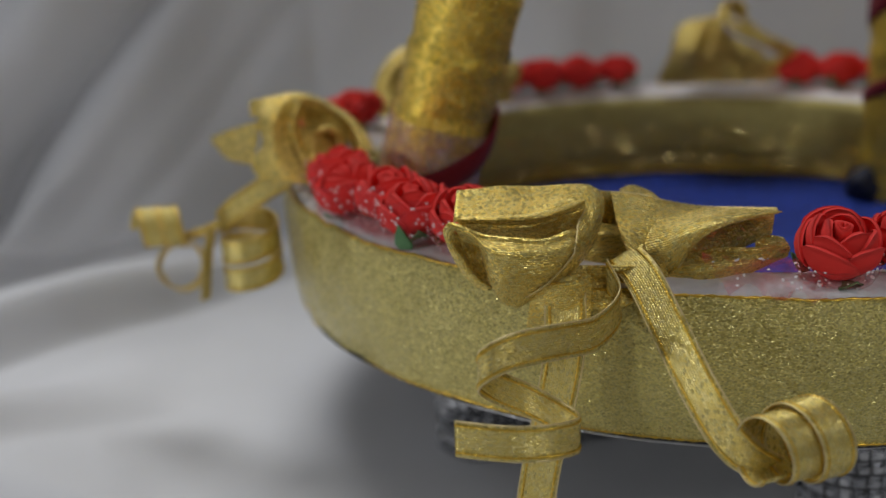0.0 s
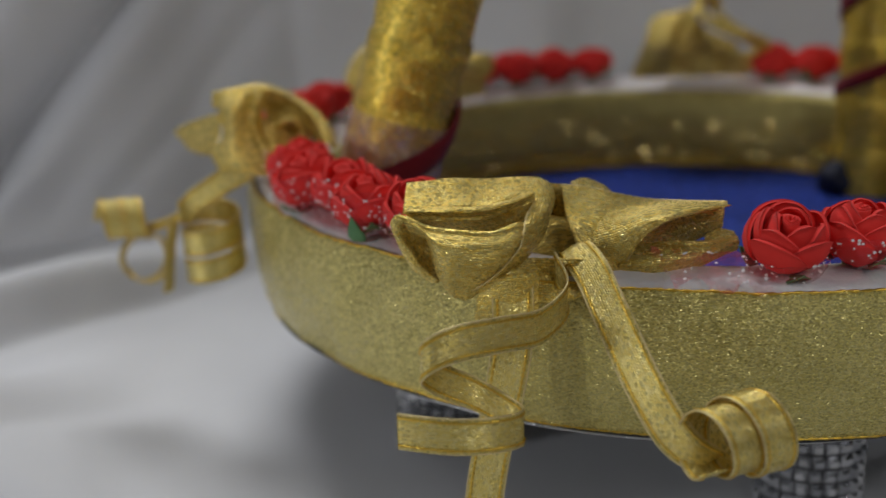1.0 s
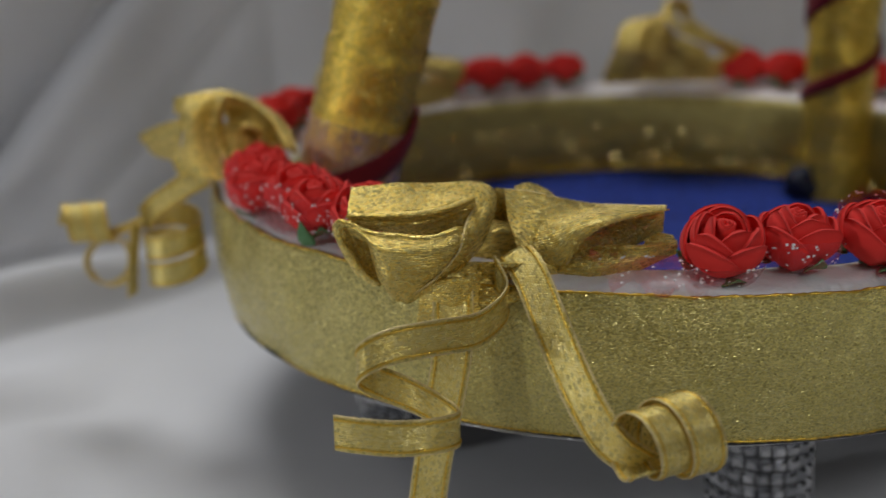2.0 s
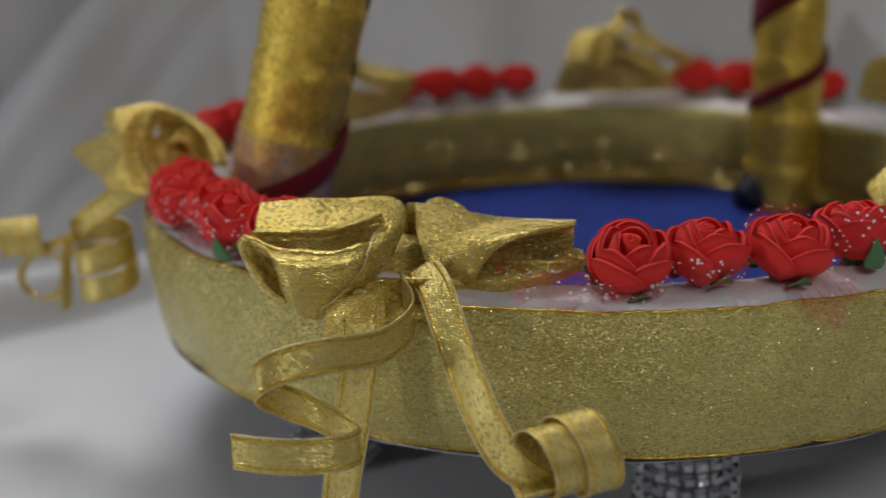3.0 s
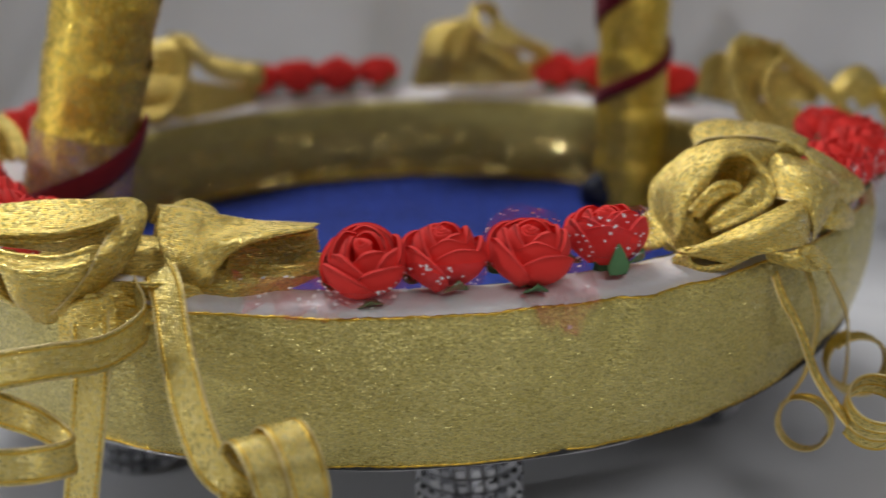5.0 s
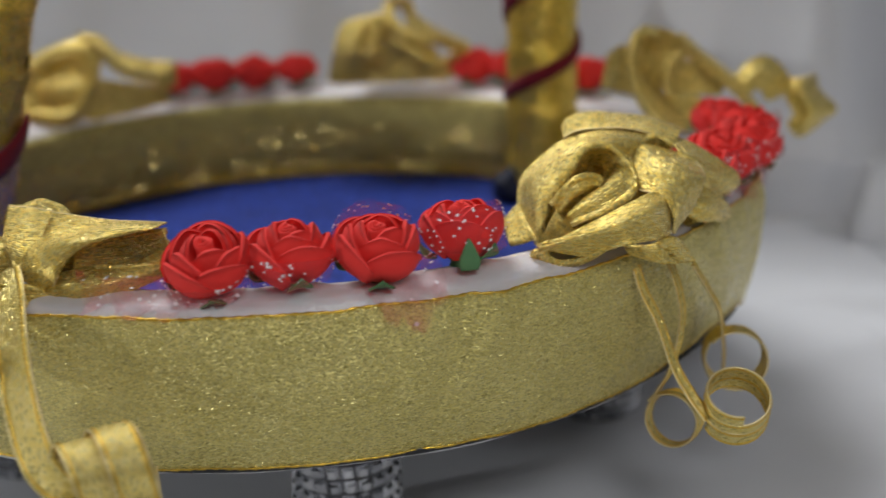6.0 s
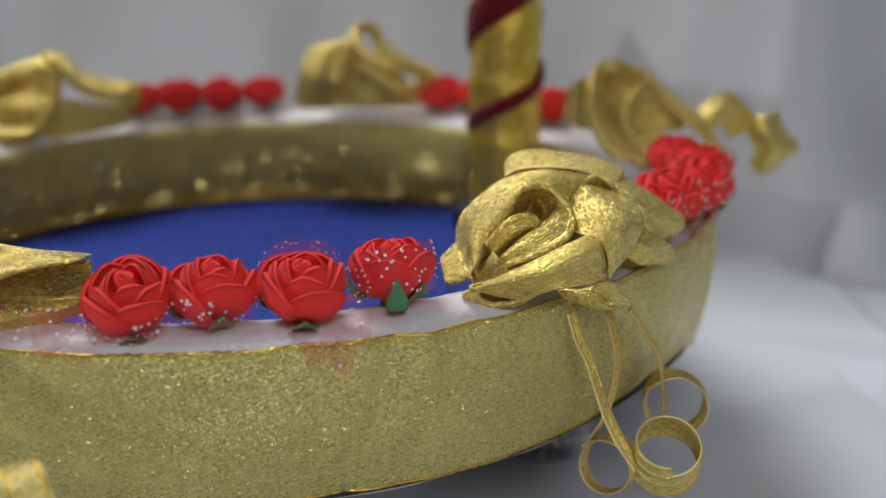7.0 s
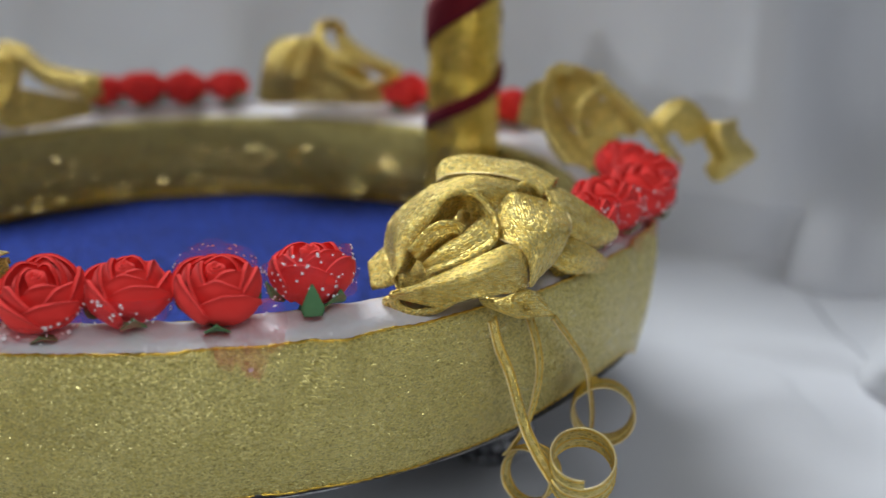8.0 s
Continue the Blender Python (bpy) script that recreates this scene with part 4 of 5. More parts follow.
BOW_FOLDS = {
    "top_band": [
        [(-41.5, 12, 19), (-35.5, 13.5, 19), (-29, 15.5, 19), (-19.5, 18, 18), (-10, 17, 18.5), (-5.5, 14, 19), (-2.5, 11, 18)],
        [(-42, 8.5, 16), (-35.5, 9.5, 15.6), (-28.5, 12, 15.7), (-20.5, 14, 15.5), (-12.5, 13, 16.5), (-8, 11, 18), (-5, 9, 17.5)],
        [(-42.5, 5, 12.5), (-36, 5.5, 12.2), (-28.5, 7.5, 12.5), (-21.5, 8, 12.5), (-14, 7, 14.5), (-9.5, 7, 16.5), (-6.5, 7, 17)],
    ],
    "wrap": [
        [(-5.5, 13, 19.5), (-2, 11, 17.5), (-1.5, 7, 13.5), (-5, 1, 5.5), (-11, -4, 0), (-18.5, -5, -5.5), (-27, -3, -10.5)],
        [(-7, 9, 18), (-4.5, 6, 16.5), (-4.5, 2, 13), (-8, -5, 7.5), (-12, -9, 3), (-18.5, -10, -2), (-26.5, -6, -8.5)],
        [(-8, 7, 16.5), (-7, 4, 15), (-9.5, -2, 12.5), (-11, -9, 9), (-12.5, -12, 6), (-19, -12, -1), (-27.5, -7, -8)],
    ],
    "middle_lip": [
        [(-29, 5, 14), (-22, 4, 13.5), (-14.5, 3, 15.5), (-10.5, 3, 17), (-7.5, 4, 17.5)],
        [(-41, -3, 15), (-34.5, -4, 15), (-22.5, -4, 15), (-14, -2, 16), (-7.5, 2, 17.5)],
        [(-41.5, -2, 13), (-34.5, -2, 13), (-22.5, -1, 12), (-14, 1, 13.5), (-7, 3, 15.5)],
    ],
    "recess": [
        [(-41.5, -1, 13), (-34.5, 1, 12.5), (-22, 3, 11), (-13.5, 4, 12.5), (-6, 5, 15)],
        [(-42, -3, 12), (-34.5, 5, 8), (-22, 9, 5), (-13, 9, 5), (-7.5, 5, 8)],
    ],
    "front_cone": [
        [(-44.5, -4, 13.5), (-42.5, -5, 13.5), (-35.5, -8, 11.5), (-26.5, -11, 11), (-18.5, -11, 10.5), (-12, -8, 11.5), (-9.5, -4, 10.5)],
        [(-37, -7, 11), (-36, -9, 10.5), (-33.5, -13, 9), (-27, -16, 8.5), (-19, -15, 8), (-13, -12, 8), (-10.5, -8, 7.5)],
        [(-33.5, -8, -1), (-33, -10, -0.5), (-31, -13, 0.5), (-27, -14, 0.5), (-22, -14, 1), (-17.5, -12, 1), (-14.5, -9, 0)],
        [(-30, -5, -8.5), (-29.5, -6, -8.5), (-29, -7, -8.5), (-28, -7, -8.5), (-27, -7, -9), (-26, -6, -9.5), (-25, -5, -9.5)],
    ],
    "loop_rim": [
        [(-44.5, -5, 14), (-45.5, -5, 12), (-44.5, -5, 8.5), (-42.5, -5, 3.5), (-39.5, -6, -1), (-35.5, -7, -3), (-33, -8, -3)],
        [(-42, -6, 13), (-43.5, -6, 11.5), (-43, -6, 8), (-41, -7, 4.5), (-38, -8, 0), (-35, -8, -2), (-33.5, -8, -2.5)],
    ],
    "loop_inside": [
        [(-43, -3, 11), (-43.5, -2, 8), (-41.5, -2, 3.5), (-38, -4, -1), (-33.5, -7, -3)],
        [(-36, 4, 7.5), (-35.5, 5, 3.5), (-34.5, 4, 0), (-33.5, 0, -2.5), (-33, -6, -3.5)],
    ],
    "hollow": [
        [(-1, 19, 15.5), (4.5, 23, 14), (8, 19, 13.5)],
        [(-4, 18, 4.5), (2, 21, 2.5), (7, 17, 2.5)],
        [(-9, 13, -4.5), (-0.5, 15, -5.5), (5.5, 11, -6.5)],
    ],
    "back_loop": [
        [(4, 18, 16.5), (8, 20, 17), (13, 20, 15), (15.5, 19, 13)],
        [(4, 15, 15.5), (7.5, 16, 16), (11.5, 16, 14), (14.5, 15, 13)],
    ],
    "near_panel": [
        [(1.0, 14, 16.5), (6.5, 14, 16), (12.5, 13, 15)],
        [(1.5, 6, 11), (4, 4, 10.5), (8, 2, 10), (12, 3, 9.5)],
        [(3.5, 1, 4.5), (6, -2, 3.5), (8.5, -3, 2), (10.5, -3, 0.5)],
    ],
    "right_panel": [
        [(11, 15, 14.5), (25, 17, 11), (35.5, 14, 11), (44.5, 5, 13)],
        [(8.5, 5, 10), (16, 2, 10.5), (27.5, 1, 13), (43.5, 0, 13.5)],
        [(8, -2, 5), (13.5, -5, 7.5), (20.5, -6, 11), (31, -5, 13), (42.5, -2, 13.5)],
        [(9.5, -3, 0.5), (13.5, -4, -2), (17, -5, 1), (20.5, -5, 8), (23, -4, 11)],
    ],
    "tube_inside": [
        [(21, 1, 8.5), (32, 5, 9.5), (44, 5, 11)],
        [(20, 1, 2), (31.5, 9, -1.5), (44, 7, 5)],
    ],
    "lower_loop": [
        [(18, 0, 2.5), (27.5, -2, 4.5), (37.5, -3, 4.5), (47, 1, 4.5)],
        [(15, -5, -0.5), (26, -8, 1.5), (36.5, -7, 2.5), (46.5, -2, 4)],
        [(12.5, -3, -3.5), (21, -6, -4.5), (33, -5, -3), (46.5, -1, 1.5)],
    ],
    "loop_tip": [
        [(38.5, 3, 4.5), (42.5, 4, 6), (46, 3, 5.5)],
        [(37.5, -2, 2.5), (42, -3, 3), (46.5, -2, 4)],
    ],
    "under_knot": [
        [(-8.5, -1, 0.5), (0, -5, 1.5), (10.5, -5, 1), (17, -3, -3)],
        [(-9.5, -3, -4), (-0.5, -4, -4), (9.5, -5, -2.5), (16, -3.5, -4.2)],
        [(-11, -9, -8.5), (-0.5, -11, -8.5), (8.5, -9, -5.5), (15, -5, -5.5)],
    ],
    "pleat": [
        [(-22.5, -8, -5), (-17, -11, -1.5), (-11, -12, -0.5), (-7, -10, 0)],
        [(-24, -6, -15), (-18, -8, -15.5), (-12.5, -10, -14), (-7, -9, -13)],
    ],
}
BIG_FOLDS = {
    "back_petal": [
        [(-8.5, 16, 21), (-5, 16, 23), (2, 14, 24), (10, 12, 24), (18, 12, 21.5), (23, 12, 18)],
        [(-8.5, 21, 23), (-6.5, 23, 25.5), (0, 24, 27), (9.5, 24, 26), (18.5, 23, 24.5), (26.5, 20, 21)],
        [(-8, 28, 22.5), (-4.5, 30, 23), (2, 31, 23), (10.5, 31, 22.5), (19.5, 30, 21.5), (27, 26, 18.5)],
    ],
    "dome": [
        [(-18.5, -12, -1.5), (-21.5, -2, 1), (-23, 6, 5.5), (-21.5, 12, 11), (-15.5, 16, 16), (-8, 18, 20.5), (2, 16, 23.5), (12, 14, 23), (18, 12, 21.5)],
        [(-19, -16, 2), (-19, -12, 6), (-19, -9, 10), (-17, -6, 14.5), (-12, -4, 19), (-6, -2, 23), (0.5, 0, 24.5), (8, 2, 23.5), (13.5, 5, 21)],
        [(-18, -16, 3.5), (-16, -13, 6), (-14.5, -11, 9.5), (-11.5, -10, 13), (-8.5, -10, 17.5), (-5.5, -8, 22), (-1, -6, 23), (4, -4, 21), (8.5, 0, 17)],
        [(-16.5, -6, 1), (-14.5, -2, 2.5), (-12, 0, 6), (-9, 2, 9), (-6.5, 3, 13), (-4, 4, 16.5), (-0.5, 5, 18), (3, 5, 17), (7, 6, 14.5)],
    ],
    "coil": [
        [(-10.5, -19, 6), (-1, -18, 9), (6.5, -14, 12), (8, -10, 15.5), (6, -7, 19), (2, -6, 22.5), (-2.5, -6, 23), (-6, -7, 21), (-8, -8, 16.5)],
        [(-11, -17, 7), (-6, -15, 11), (-1, -12, 13.5), (3, -8, 16), (4, -4, 17), (1.5, -1, 18.5), (-2, -1, 19), (-4.5, -2, 17.5), (-7, -3, 14.5)],
        [(-8, -6, 2.5), (-4.5, -2, 5), (0, 1, 8), (3, 4, 11), (3, 6, 13), (1, 8, 14), (-1.5, 8, 14.5), (-3, 7, 13), (-4.5, 5, 11.5)],
    ],
    "heart_strip": [
        [(-14.5, -14, 9), (-11, -14, 13), (-7, -13, 16), (-3, -12, 16), (-1, -12, 14)],
        [(-12.5, -14, 7), (-9, -13, 10), (-6, -12, 12), (-3, -11, 13), (-1.5, -11, 13)],
        [(-10.5, -6, 3), (-7.5, -3, 4.5), (-5, -1, 6.5), (-2.5, 0, 8), (-1, 0, 8)],
    ],
    "heart_roll": [
        [(1.5, 0, 17.5), (2.5, -4, 18), (5, -5, 19), (5.5, -5, 16.5), (4.5, -4, 13.5)],
        [(1.5, 4, 11), (2.5, 3, 11.5), (3.5, 3, 11), (4, 3, 11), (4, 3, 11)],
    ],
    "front_fold": [
        [(-20, -20, 0), (-12.5, -22, 3), (-1.5, -24, 9), (8.5, -22, 13), (13, -18, 13), (16, -14, 10)],
        [(-18.5, -28, 1.5), (-12, -32, 5), (-2, -35, 9), (7.5, -32, 11.5), (13, -26, 11), (16, -20, 7.5)],
        [(-6.5, -28, -1.5), (-1.5, -31, 2), (3, -32, 3.5), (8.5, -30, 3.5), (13, -26, 2.5), (16.5, -21, 2)],
    ],
    "front_lip": [
        [(-18.5, -28, 1.5), (-21, -26, 0), (-21.5, -24, -2), (-19.5, -23, -4.5), (-14, -24, -5.5), (-7.5, -26, -4), (-1.5, -30, 1)],
        [(-12.5, -30, 3.5), (-16.5, -29, 2), (-17.5, -28, 0), (-16, -27, -2.5), (-12.5, -27, -3.5), (-7.5, -28, -2), (-2.5, -31, 1.5)],
    ],
    "front_inside": [
        [(-19, -20, -1), (-12, -23, 1.5), (-1.5, -26, 1.5)],
        [(-19.5, -16, -7), (-12, -16, -8), (-1.5, -22, -2)],
    ],
    "right_panel": [
        [(8.5, -2, 18), (8.5, -6, 14.5), (9, -10, 12), (13, -16, 12), (15.5, -18, 11)],
        [(12.5, 4, 21), (13.5, -8, 18), (16, -14, 15.5), (17, -18, 11.5), (17, -21, 6.5)],
        [(21.5, 8, 18), (22.5, -4, 17), (22.5, -12, 14), (20.5, -16, 9.5), (17, -21, 2)],
        [(28, 8, 15.5), (29, 0, 13.5), (28, -6, 12), (24.5, -10, 6.5), (20, -16, 3.5)],
    ],
    "pocket": [
        [(12.5, 6, 20.5), (17.5, 10, 22), (21.5, 8, 19)],
        [(16, 14, 14.5), (19, 16, 14.5), (22, 16, 14.5)],
    ],
    "side_loop": [
        [(22.5, 20, 20), (28.5, 18, 18), (36.5, 18, 13), (43, 20, 8), (45, 22, 5)],
        [(23.5, 6, 17.5), (28.5, 6, 15), (34.5, 10, 10), (41, 16, 5.5), (44.5, 21, 3.5)],
        [(29.5, 4, 10), (31.5, 6, 8), (34, 10, 5), (37.5, 16, 1.5), (40.5, 22, -0.5)],
    ],
    "low_loop": [
        [(28, 6, 9), (34, 8, 5.5), (39.5, 14, 0.5), (42.5, 20, -4)],
        [(26, 0, 6), (31.5, 2, 3), (37.5, 10, -1.5), (41.5, 18, -5.5)],
        [(24, -2, 2.5), (29.5, 0, -1), (36, 8, -3.5), (40, 18, -7)],
    ],
    "left_tab": [
        [(-27.5, 4, 0.5), (-23, 6, 4.5), (-20, 4, 6)],
        [(-26, -4, -4.5), (-22, -6, -3), (-19, -8, -1)],
    ],
    "knot": [
        [(3.5, -24, -0.5), (9.5, -26, 0), (16, -24, 2), (19, -20, 0.5)],
        [(6, -22, -3.5), (12, -24, -5), (17, -23, -5.5), (24, -18, -7)],
    ],
    "knot_bit": [
        [(7.5, -27, 0), (12.5, -28, 0), (15, -27, -2.5)],
        [(9.5, -26, -3.5), (14, -26, -5), (18.5, -24, -5.5)],
    ],
    "back_fill": [
        [(-20, 24, 7), (0, 28, 19.5), (24, 26, 14.5), (40.5, 26, 3.5)],
        [(-18.5, 2, -6), (-0.5, 4, -11.5), (18.5, 4, -6.5), (30.5, 8, -3)],
    ],
}
LEFT_FOLDS = {
    "left_point": [
        [(-33, 22, 10.5), (-24.5, 14, 15), (-11.5, 4, 20)],
        [(-31.5, 20, 8.5), (-23, 12, 11), (-11, 0, 13.5)],
        [(-31, 22, 7), (-26, 16, 3.5), (-15.5, 4, 4)],
    ],
    "small_tab": [
        [(-14, 7, 27), (-12, 6, 27.5), (-9.5, 4, 28)],
        [(-14, 6, 21.5), (-12.5, 5, 21.5), (-11, 4, 21.5)],
    ],
    "left_panel": [
        [(-9, 1, 29), (-9.5, -5, 22.5), (-8, -9, 14.5), (-12, -12, 9), (-9, -16, 3)],
        [(-1, -1, 29.5), (-3.5, -10, 23.5), (-3.5, -14, 15.5), (-3.5, -17, 9.5), (1, -20, 2.5)],
        [(3.5, 1, 27), (1.5, -5, 21.5), (2, -11, 14), (5.5, -15, 7.5), (11.5, -18, 1)],
    ],
    "inner_lip": [
        [(6, -1, 27.5), (3.5, -6, 21.5), (4, -10, 14.5), (8, -14, 7)],
        [(5.5, 6, 24.5), (4.5, 2, 19.5), (5.5, -2, 12.5), (8.5, -8, 7)],
    ],
    "back_top": [
        [(-9.5, 6, 28), (2, 12, 29), (11.5, 16, 25.5), (21.5, 14, 19.5), (28, 7, 13.5), (31, 0, 8)],
        [(0, 1, 28.5), (7, 3, 28), (14, 6, 24.5), (21.5, 3, 19.5), (26, -1, 14), (28.5, -5, 9.5)],
        [(5, 4, 26), (10.5, 6, 24), (16.5, 8, 21.5), (19, 5, 16.5), (22, 2, 12), (25, -2, 9)],
    ],
    "heart": [
        [(6.5, -1, 12), (10.5, -3, 15.5), (15, -5, 18), (18, -3, 15), (17.5, -1, 10)],
        [(10, 4, 6.5), (10.5, 4, 11), (13, 4, 13.5), (14, 6, 12), (13, 6, 8.5)],
    ],
    "inner_wall": [
        [(4.5, 10, 24), (10, 14, 22), (18.5, 12, 19.5)],
        [(3.5, 12, 2.5), (10, 18, 2), (19, 14, 4.5)],
    ],
    "bright_bit": [
        [(7, -10, 8), (10, -12, 11), (13, -11, 9.5)],
        [(8, -10, 6), (11, -12, 7), (13, -11, 7.5)],
    ],
}
RIGHT_FOLDS = {
    "left_wall": [
        [(-14.5, 2, 34), (-18, -3, 26), (-17.5, -9, 17), (-14.5, -15, 7.5), (-10, -21, 2)],
        [(-13, -2, 35), (-16.5, -9, 26.5), (-16, -15, 17), (-12, -21, 8.5), (-6.5, -26, 2.5)],
        [(-10, 1, 35), (-13.5, -5, 27.5), (-13, -11, 18.5), (-8.5, -17, 9.5), (-1.5, -24, 1.5)],
    ],
    "left_lip": [
        [(-13.5, -3, 31), (-14.5, -9, 21.5), (-10, -15, 12), (-2.5, -22, 3), (2, -24, -0.5)],
        [(-10.5, 3, 28.5), (-10.5, -1, 19.5), (-5, -7, 11.5), (0.5, -14, 5.5), (5, -19, 0.5)],
    ],
    "cup_back": [
        [(-13.5, 4, 33), (-4.5, 8, 34.5), (6, 9, 30.5), (12.5, 6, 25.5)],
        [(-10.5, 10, 23.5), (-2.5, 12, 22), (3.5, 11, 23), (7.5, 7, 23.5)],
        [(-8, 10, 14), (-2, 10, 8), (2.5, 6, 13), (5.5, 3, 22.5)],
    ],
    "top_tip": [
        [(-14, 2, 33.5), (-9.5, 4, 36.5), (-4, 6, 34)],
        [(-13.5, -2, 30.5), (-10, -1, 32.5), (-4.5, 2, 32)],
    ],
    "inner_curl": [
        [(5, -3, 27), (-1, -8, 22.5), (-3.5, -12, 16), (-1.5, -15, 10)],
        [(8, 1, 24.5), (3.5, -1, 20), (1.5, -4, 14.5), (2.5, -7, 10)],
    ],
    "right_slope": [
        [(6.5, 10, 32.5), (15.5, 8, 24.5), (25.5, 6, 16.5), (32.5, 2, 8), (40, -3, -1.5)],
        [(5, 1, 29.5), (13.5, -1, 23), (21, -4, 17), (27, -8, 10), (34.5, -11, 1.5)],
        [(7, 2, 25), (13.5, 0, 20), (19, -2, 15), (25, -6, 10.5), (32, -10, 3)],
    ],
    "hole_back": [
        [(4.5, 6, 21), (14, 8, 19.5), (24.5, 6, 13)],
        [(2.5, 7, 7), (12.5, 9, 6.5), (21.5, 5, 7)],
    ],
    "left_dark": [
        [(-22.5, 18, 23), (-17.5, 16, 27), (-14.5, 8, 27)],
        [(-25.5, 16, 10), (-19, 12, 8.5), (-14, -2, 9)],
    ],
    "front_fill": [
        [(-5, -4, 11), (3.5, -6, 8), (11.5, -6, 9)],
        [(-0.5, -18, 0), (6, -18, -1.5), (13, -16, 0)],
    ],
    "tail_arch": [
        [(27, 4, 14.5), (33.5, 8, 19.5), (41, 12, 21), (48, 15, 17), (53.5, 17, 10)],
        [(30, 2, 9.5), (34.5, 4, 14), (39.5, 7, 15.5), (45, 11, 10.5), (51.5, 15, 6.5)],
        [(32, 3, 6), (36.5, 6, 8.5), (40, 9, 7), (43, 12, 2.5), (50, 16, 3.5)],
    ],
    "tail_curl": [
        [(53.5, 17, 10.5), (51, 14, 4), (54, 11, -3), (51.5, 10, -7.5), (55.5, 9, -12.5)],
        [(56.5, 12, 11.5), (55.5, 8, 6), (60, 6, -1), (57, 6, -6.5), (56.5, 7, -11)],
        [(65.5, 23, 11), (66.5, 20, 5), (73.5, 18, -3), (67.5, 16, -8), (59, 12, -13)],
    ],
}
FAR_FOLDS = {
    "left_wing": [
        [(-31, -3, 2.5), (-26.5, -12, 18), (-21.5, -9, 31), (-3.5, -5, 35)],
        [(-20.5, -6, 3.5), (-17, -18, 18), (-13, -15, 29.5), (-3, -9, 35)],
        [(-12.5, -3, 2.5), (-10.5, -14, 15), (-7.5, -13, 26.5), (-2, -9, 34.5)],
    ],
    "ridge": [
        [(-12.5, -18, 15.5), (-8.5, -17, 25), (-5.5, -14, 32), (-3.5, -11, 35)],
        [(-6.5, -18, 16), (-4.5, -17, 24), (-2.5, -14, 30.5), (-1.5, -11, 34)],
    ],
    "fill": [
        [(-22, 0, 14), (-3.5, 2, 25), (22, 4, 16)],
        [(-29, 2, 0), (-3, 3, 0), (27.5, 4, -0.5)],
    ],
    "dark_side": [
        [(-2.5, -6, 34), (2, -6, 27), (12.5, -7, 15)],
        [(-12, -5, 10.5), (-3.5, -1, 5), (11.5, 0, 0.5)],
    ],
    "top_loop": [
        [(-2, -5, 39.5), (-1, -12, 33.5), (6, -16, 26.5), (20.5, -18, 20.5)],
        [(2, -5, 39), (4, -11, 33), (10, -15, 28), (21.5, -17, 23)],
    ],
    "loop_cap": [
        [(-1.5, -7, 38), (2.5, -5, 40.5), (9, -2, 40), (12, -3, 35)],
        [(-0.5, 0, 33.5), (2.5, 1, 35.5), (7, 2, 35.5), (9.5, 2, 32.5)],
    ],
    "right_body": [
        [(6.5, 4, 38.5), (13, 4, 33), (23.5, 6, 25), (39.5, 8, 17)],
        [(8.5, -6, 31), (16, -6, 26.5), (24.5, -4, 22), (37.5, 1, 16)],
        [(9.5, -4, 27.5), (16.5, -4, 22), (24, -2, 18.5), (34.5, 1, 13)],
    ],
    "lower_strip": [
        [(1.5, -16, 21.5), (10.5, -18, 16), (20, -18, 10.5), (26.5, -16, 12)],
        [(4, -15, 24.5), (12.5, -17, 19.5), (21, -17, 14), (26.5, -15, 14.5)],
    ],
    "right_under": [
        [(11.5, -5, 16), (23, -5, 11.5), (38.5, 0, 15.5)],
        [(12, 2, 1), (25, 3, 0), (37.5, 5, 2.5)],
    ],
}
